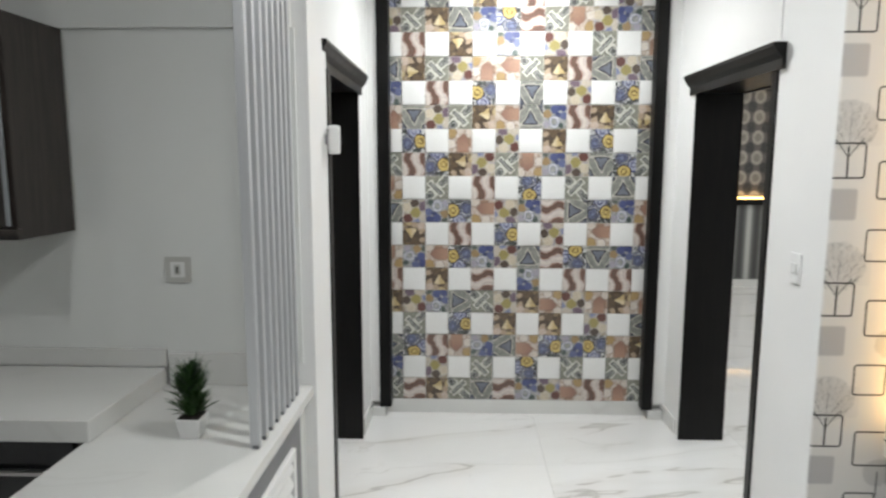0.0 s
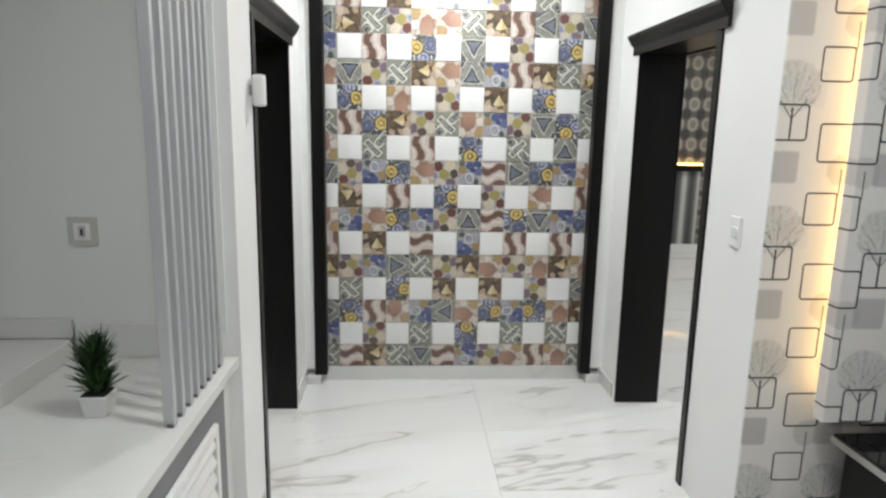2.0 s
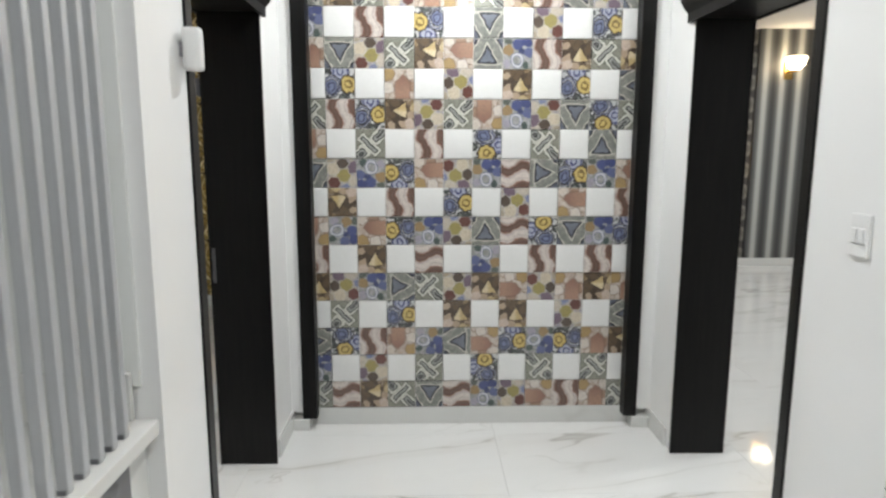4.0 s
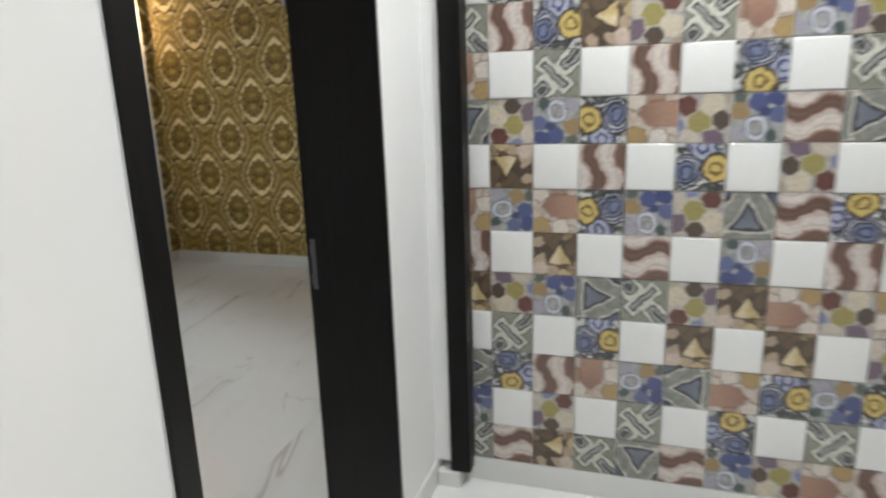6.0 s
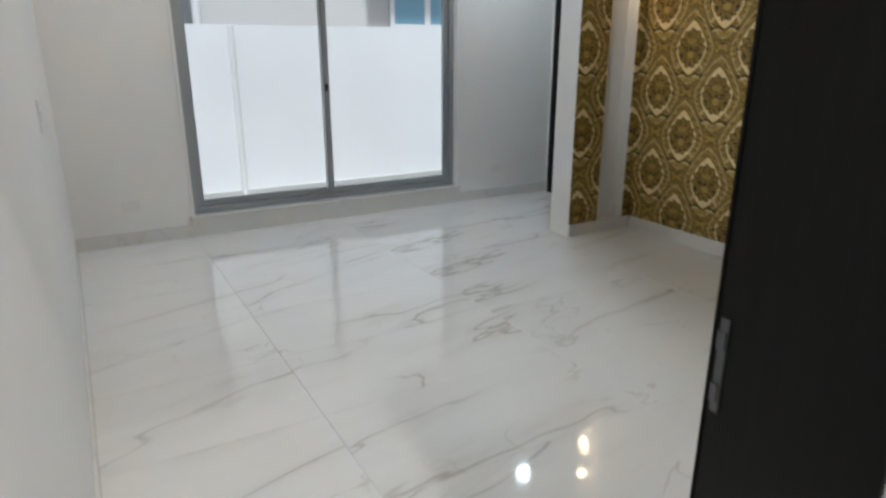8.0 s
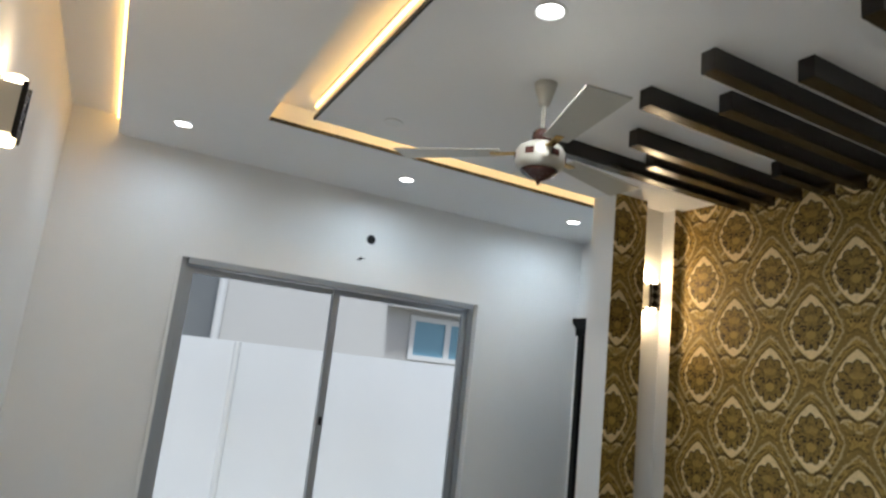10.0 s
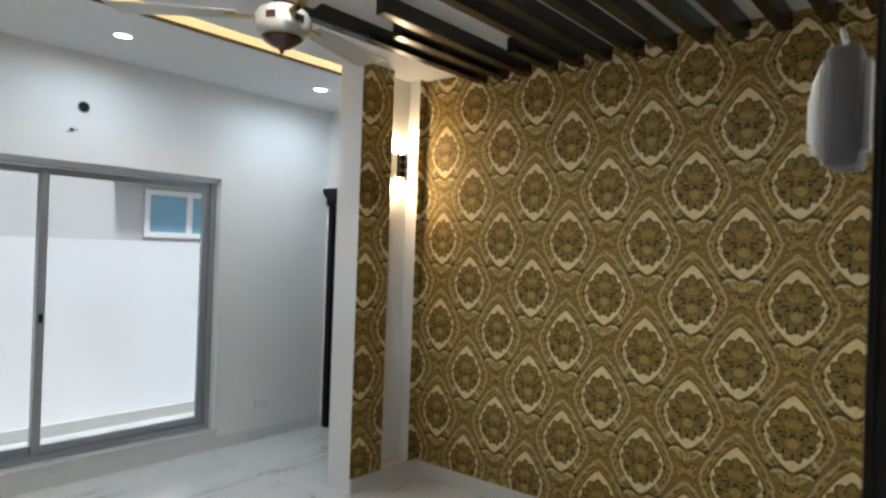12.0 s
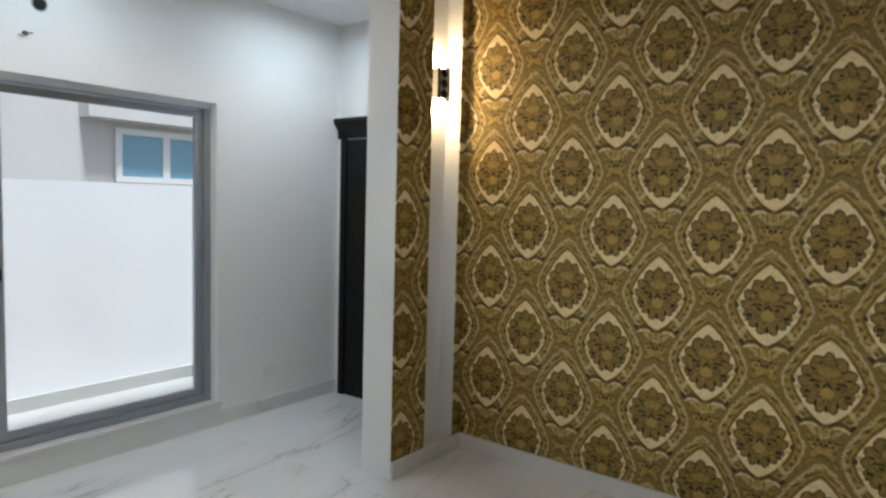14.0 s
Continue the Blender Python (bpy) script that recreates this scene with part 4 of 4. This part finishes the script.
part("edge_strip", boxes((-1.352, 2.38, 1.47, -1.34, 2.387, 2.15)), M_ALU, wc, "aluminium edge strip")

screen = thing("slat_screen", "silver vertical slat screen standing on the counter", "screen")
for i, y in enumerate((2.18, 2.25, 2.32, 2.385, 2.45, 2.515, 2.575, 2.635)):
    part("slat", boxes((-0.490 if i else -0.497, y - 0.011, ZC + 0.0005, -0.466, y + 0.011, H), bevel=0.003), M_SILVER, screen)
    part("foot", boxes((-0.487, y - 0.0145, ZC + 0.0006, -0.469, y - 0.0112, ZC + 0.012)), M_GREY, screen, "small dark fixing clip")

pot_m = Matrix.Translation((-0.712, 2.26, ZC + 0.0005)) @ Matrix.Scale(0.87, 4)
plant = thing("potted_plant", "small green artificial plant in a white square pot", "plant", pot_m)
bm = boxes((-0.045, -0.045, 0, 0.045, 0.045, 0.075), bevel=0.006)
for v in bm.verts:
    v.co.x *= 0.72 + 0.28 * v.co.z / 0.075
    v.co.y *= 0.72 + 0.28 * v.co.z / 0.075
part("pot", bm, M_PLASTIC, plant, "white tapered pot")
part("soil", boxes((-0.038, -0.038, 0.0752, 0.038, 0.038, 0.08)), M_SOIL, plant)


def leaves(count, seed, rmin, rmax, zmin, zmax, length, width):
    rnd = random.Random(seed)
    bm = bmesh.new()
    for _ in range(count):
        a, h = rnd.uniform(0, 2 * math.pi), rnd.uniform(zmin, zmax)
        tilt = rnd.uniform(20, 75) * (1 - 0.6 * (h - zmin) / (zmax - zmin))
        ln, w = length * rnd.uniform(0.7, 1.25), width * rnd.uniform(0.7, 1.3)
        m = pose(0, 0, h, 0, 0, math.degrees(a)) @ pose(rnd.uniform(rmin, rmax), 0, 0, 0, tilt, 0)
        pts = [(-w / 2, 0.0, 0.0), (w / 2, 0.0, 0.0), (w * 0.45, 0.004, ln * 0.55), (0, 0.012, ln), (-w * 0.45, 0.004, ln * 0.55)]
        vs = [bm.verts.new(m @ Vector((p[1], p[0], p[2]))) for p in pts]
        bm.faces.new(vs)
    return bm


part("foliage", leaves(260, 3, 0.0, 0.025, 0.075, 0.22, 0.085, 0.007), M_LEAF, plant, "spiky green leaves")
part("crown", leaves(110, 4, 0.0, 0.03, 0.16, 0.24, 0.05, 0.012), M_LEAFDARK, plant, "dark green tips")
part("leaflet", leaves(60, 5, 0.0, 0.03, 0.08, 0.12, 0.05, 0.016), M_LEAF, plant, "broad light green leaves")

# ---------------------------------------------------------------- living room side
tv_panel = thing("feature_panel", "raised wallpapered panel lit from behind", "wall panel")
part("panel_board", boxes((1.712, 2.585, 0.605, 4.2, 2.64, H - 0.001)), M_TREE, tv_panel, "pale tree wallpaper facing")
part("spacer", boxes((1.825, 2.64, 0.66, 4.1, 2.7055, H - 0.001)), M_WHITE, tv_panel)
strip = thing("strip_light", "warm LED strip behind the raised panel", "strip light")
part("strip", boxes((1.81, 2.655, 0.70, 1.8245, 2.67, H - 0.01)), M_LEDBRIGHT, strip)
console = thing("tv_console", "black glossy console with pale edged top", "console")
part("body", boxes((1.83, 1.95, 0.0, 3.6, 2.60, 0.505), bevel=0.004), M_BLACK, console)
part("top", boxes((1.79, 1.91, 0.5055, 3.64, 2.62, 0.545), bevel=0.003), M_DARKGLASS, console)
part("top_edge", boxes((1.786, 1.90, 0.512, 3.644, 1.9095, 0.538), (1.78, 1.90, 0.512, 1.7895, 2.62, 0.538)), M_METAL, console, "pale metal edging")

wl = thing("wall_lamp", "brass wall lamp with a glowing glass shade", "wall lamp", Matrix.Translation((4.72, 9.148, 2.45)))
part("arm", boxes((-0.02, -0.16, -0.05, 0.02, 0, -0.02), bevel=0.005), M_BRASS, wl)
part("shade", lathe([(0.05, 0.0), (0.10, 0.05), (0.12, 0.14), (0.11, 0.145)], 24, Matrix.Translation((0, -0.16, -0.02))), M_SCONCE, wl, "glowing glass shade", True)
part("back_plate", boxes((-0.05, -0.02, -0.12, 0.05, 0, 0.08), bevel=0.006), M_BRASS, wl)

# ---------------------------------------------------------------- outside
ground = structure("ground", boxes((-400, -400, -0.6, 400, 400, -0.3)), M_GROUND, "bare ground around the house", "ground")
yard = structure("yard_floor", boxes((-7.05, -2, -0.3, -5.6, 7.2, -0.13)), M_YARDFLOOR, "pale concrete side yard", "pavement")
yard_wall = structure("yard_wall", boxes((-7.25, -2, -0.3, -7.05, 7.2, 1.66), (-7.25, 7.2, -0.3, -5.6, 7.38, 1.66)), M_YARD, "white plastered boundary wall", "wall")
part("wall_foot", boxes((-7.05, -2, -0.13, -7.03, 7.19, -0.02), (-7.03, 7.18, -0.13, -5.62, 7.198, -0.02)), M_YARDFLOOR, yard_wall, "grey plinth along the foot")
pipe = thing("drain_pipe", "white plastic drain pipe on the boundary wall", "pipe")
part("tube", lathe([(0.03, -0.13), (0.03, 1.65)], 14, Matrix.Translation((-7.015, 4.73, 0))), M_PLASTIC, pipe)

house = thing("neighbour_house", "grey plastered neighbouring house behind the boundary wall", "house")
part("wall", boxes((-10.4, 5.0, -0.3, -10.0, 14, 5.5), (-16, 5.0, -0.3, -10.4, 5.3, 5.5)), M_HOUSE, house)
# stands further back, in a darker grey than the front wall
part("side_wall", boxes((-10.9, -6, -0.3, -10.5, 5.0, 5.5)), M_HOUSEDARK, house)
part("roof", boxes((-16, -6, 5.5, -9.7, 14, 5.7)), M_HOUSE, house)
part("sunshade", boxes((-9.999, 7.45, 2.50, -9.72, 9.6, 2.68), bevel=0.004), M_HOUSE, house)
nw = part("window", boxes((-9.995, 7.87, 1.72, -9.94, 7.95, 2.42), (-9.995, 9.15, 1.72, -9.94, 9.23, 2.42), (-9.995, 7.95, 2.34, -9.94, 9.15, 2.42),
                          (-9.995, 7.95, 1.72, -9.94, 9.15, 1.80), (-9.995, 8.50, 1.80, -9.94, 8.60, 2.34), bevel=0.003), M_PLASTIC, house, "white framed window")
part("pane", boxes((-9.985, 7.95, 1.80, -9.965, 8.50, 2.34)), M_BLUEGLASS, nw, "blue reflective glass")
part("pane", boxes((-9.985, 8.60, 1.80, -9.965, 9.15, 2.34)), M_BLUEGLASS, nw, "blue reflective glass")
part("downpipe", lathe([(0.06, -0.3), (0.06, 5.4)], 14, Matrix.Translation((-9.93, 4.93, 0))), M_PLASTIC, house, "white downpipe")

rose = thing("ceiling_plate", "flat white round cover plate on the ceiling", "cover plate", Matrix.Translation((-3.83, 4.80, H)))
part("disc", lathe([(0.058, -0.001), (0.058, -0.006), (0.05, -0.009)], 28), M_PLASTIC, rose)

# ---------------------------------------------------------------- tiles and floor slabs
for a, b in ((XL + 0.014, -0.365), (1.372, XR - 0.014)):
    structure("trim", boxes((a, YT - 0.09, 0, b, YT - 0.013, 0.0595), bevel=0.003), M_SKIRT, "small marble plinth block under the edge strip", "trim")
TRIMS = (-0.402, -0.325), (1.33, 1.402)
for a, b in ((XL + 0.0005, -0.4025), (1.4025, XR - 0.0005)):
    structure("wall_return", boxes((a, YT - 0.06, 0.096, b, YT - 0.0005, H - 0.001)), M_WHITE, "narrow white plaster return beside the black edge strip", "wall")
for a, b in TRIMS:
    tagged(new("edge_trim", mesh_of("edge_trim", boxes((a, YT - 0.075, 0.06, b, YT - 0.0005, H - 0.001), bevel=0.006), M_BLACK)),
           "black wooden edge strip beside the tiles", "trim", kind="structure")
# design letter and quarter turns clockwise, row by row from the foot; "w " is plain white
DESIGN = ("C0F1E3C1A0F1G0B3H1F0H0C0", "G0w B2w C0w D3w C3w C2w ", "A3D1F0H2G1A1H1D0G1D2H0E3", "w C0w D0w E0w E0w B2w A1", "E0B3G0A3C1B0E0H1B1H0E3H0",
          "F0w E0w F1w G2w F0w F0w ", "H2G1H3D2G0B2A2F1D3A0G0D0", "w E2w F0w D0w B3w H3w F0", "A0B0G2D2H3B1G0F1A3D0G0H3", "H2w C0w F0w D1w C1w A2w ",
          "C1F0D0E3B2C0H2G0B2A0D1C2", "w D0w H0w B3w E0w D0w A1", "H0A0B0C0E3H3A2G0F0E0C1E1", "G0w F0w D2w A0w B3w D0w ", "A1E1C0B3H0H3C1E0F0A1B1A0",
          "w F0w E2w G0w B1w C3w H0", "B1C0E0A2G0D3F1C0H2B0G3A0", "D2w A0w E1w F0w C0w B2w ", "G0H1B0F1C2A0D0E3G1B2F0A1")
P = 0.15
tile_mesh = {}
rnd_tile = random.Random(8)
for r, row in enumerate(DESIGN):
    for c in range(12):
        q, turns = row[2 * c], int(row[2 * c + 1].strip() or 0)
        x0 = -0.40 + P * c
        lo, hi = max(x0, -0.324), min(x0 + P, 1.329)
        cut = c in (0, 11)
        key = (q, c, turns) if cut else (q, -1, 0)
        spin = Matrix.Rotation(radians(90 * turns), 4, "Y")
        if key not in tile_mesh:
            cx = x0 + P / 2
            bm = boxes((lo - cx + 0.001, -0.0095 if q == "w" else -0.0065, -P / 2 + 0.001, hi - cx - 0.001, 0, P / 2 - 0.001), bevel=0.0045 if q == "w" else 0.0022)
            if cut:
                bm.transform(spin.inverted())
            tile_mesh[key] = mesh_of("tile", bm, M_TILE["white" if q == "w" else q], q == "w")
        ob = new("tile", tile_mesh[key])
        # set by hand: each a hair out of true
        lean = Euler((radians(rnd_tile.uniform(-0.25, 0.25)), 0, radians(rnd_tile.uniform(-0.25, 0.25)))).to_matrix().to_4x4()
        ob.matrix_basis = Matrix.Translation((x0 + P / 2, YT - 0.0005, 0.095 + P * r + P / 2)) @ lean @ spin
        ob.parent = wall_tiled

slab_mesh = mesh_of("floor_tile", boxes((-0.5994, -0.2994, -0.012, 0.5994, 0.2994, 0)), M_FLOOR)


def lay(x0, y0, x1, y1, turned):
    """Floor tiles over a rectangle, their long side along x, or along y when turned."""
    a, b = (0.6, 1.2) if turned else (1.2, 0.6)
    for i in range(round((x1 - x0) / a)):
        for j in range(round((y1 - y0) / b)):
            ob = new("floor_tile", slab_mesh)
            ob.location = (x0 + a * (i + 0.5), y0 + b * (j + 0.5), 0)
            ob.rotation_euler = (0, 0, radians(90 if turned else 0))
            ob.parent = floor


lay(-0.58, -3.45, 5.42, 4.95, False)
lay(-2.98, -3.45, -0.58, 2.55, False)
lay(-5.98, 2.75, -0.58, 7.55, True)
lay(1.22, 4.95, 6.02, 9.15, False)
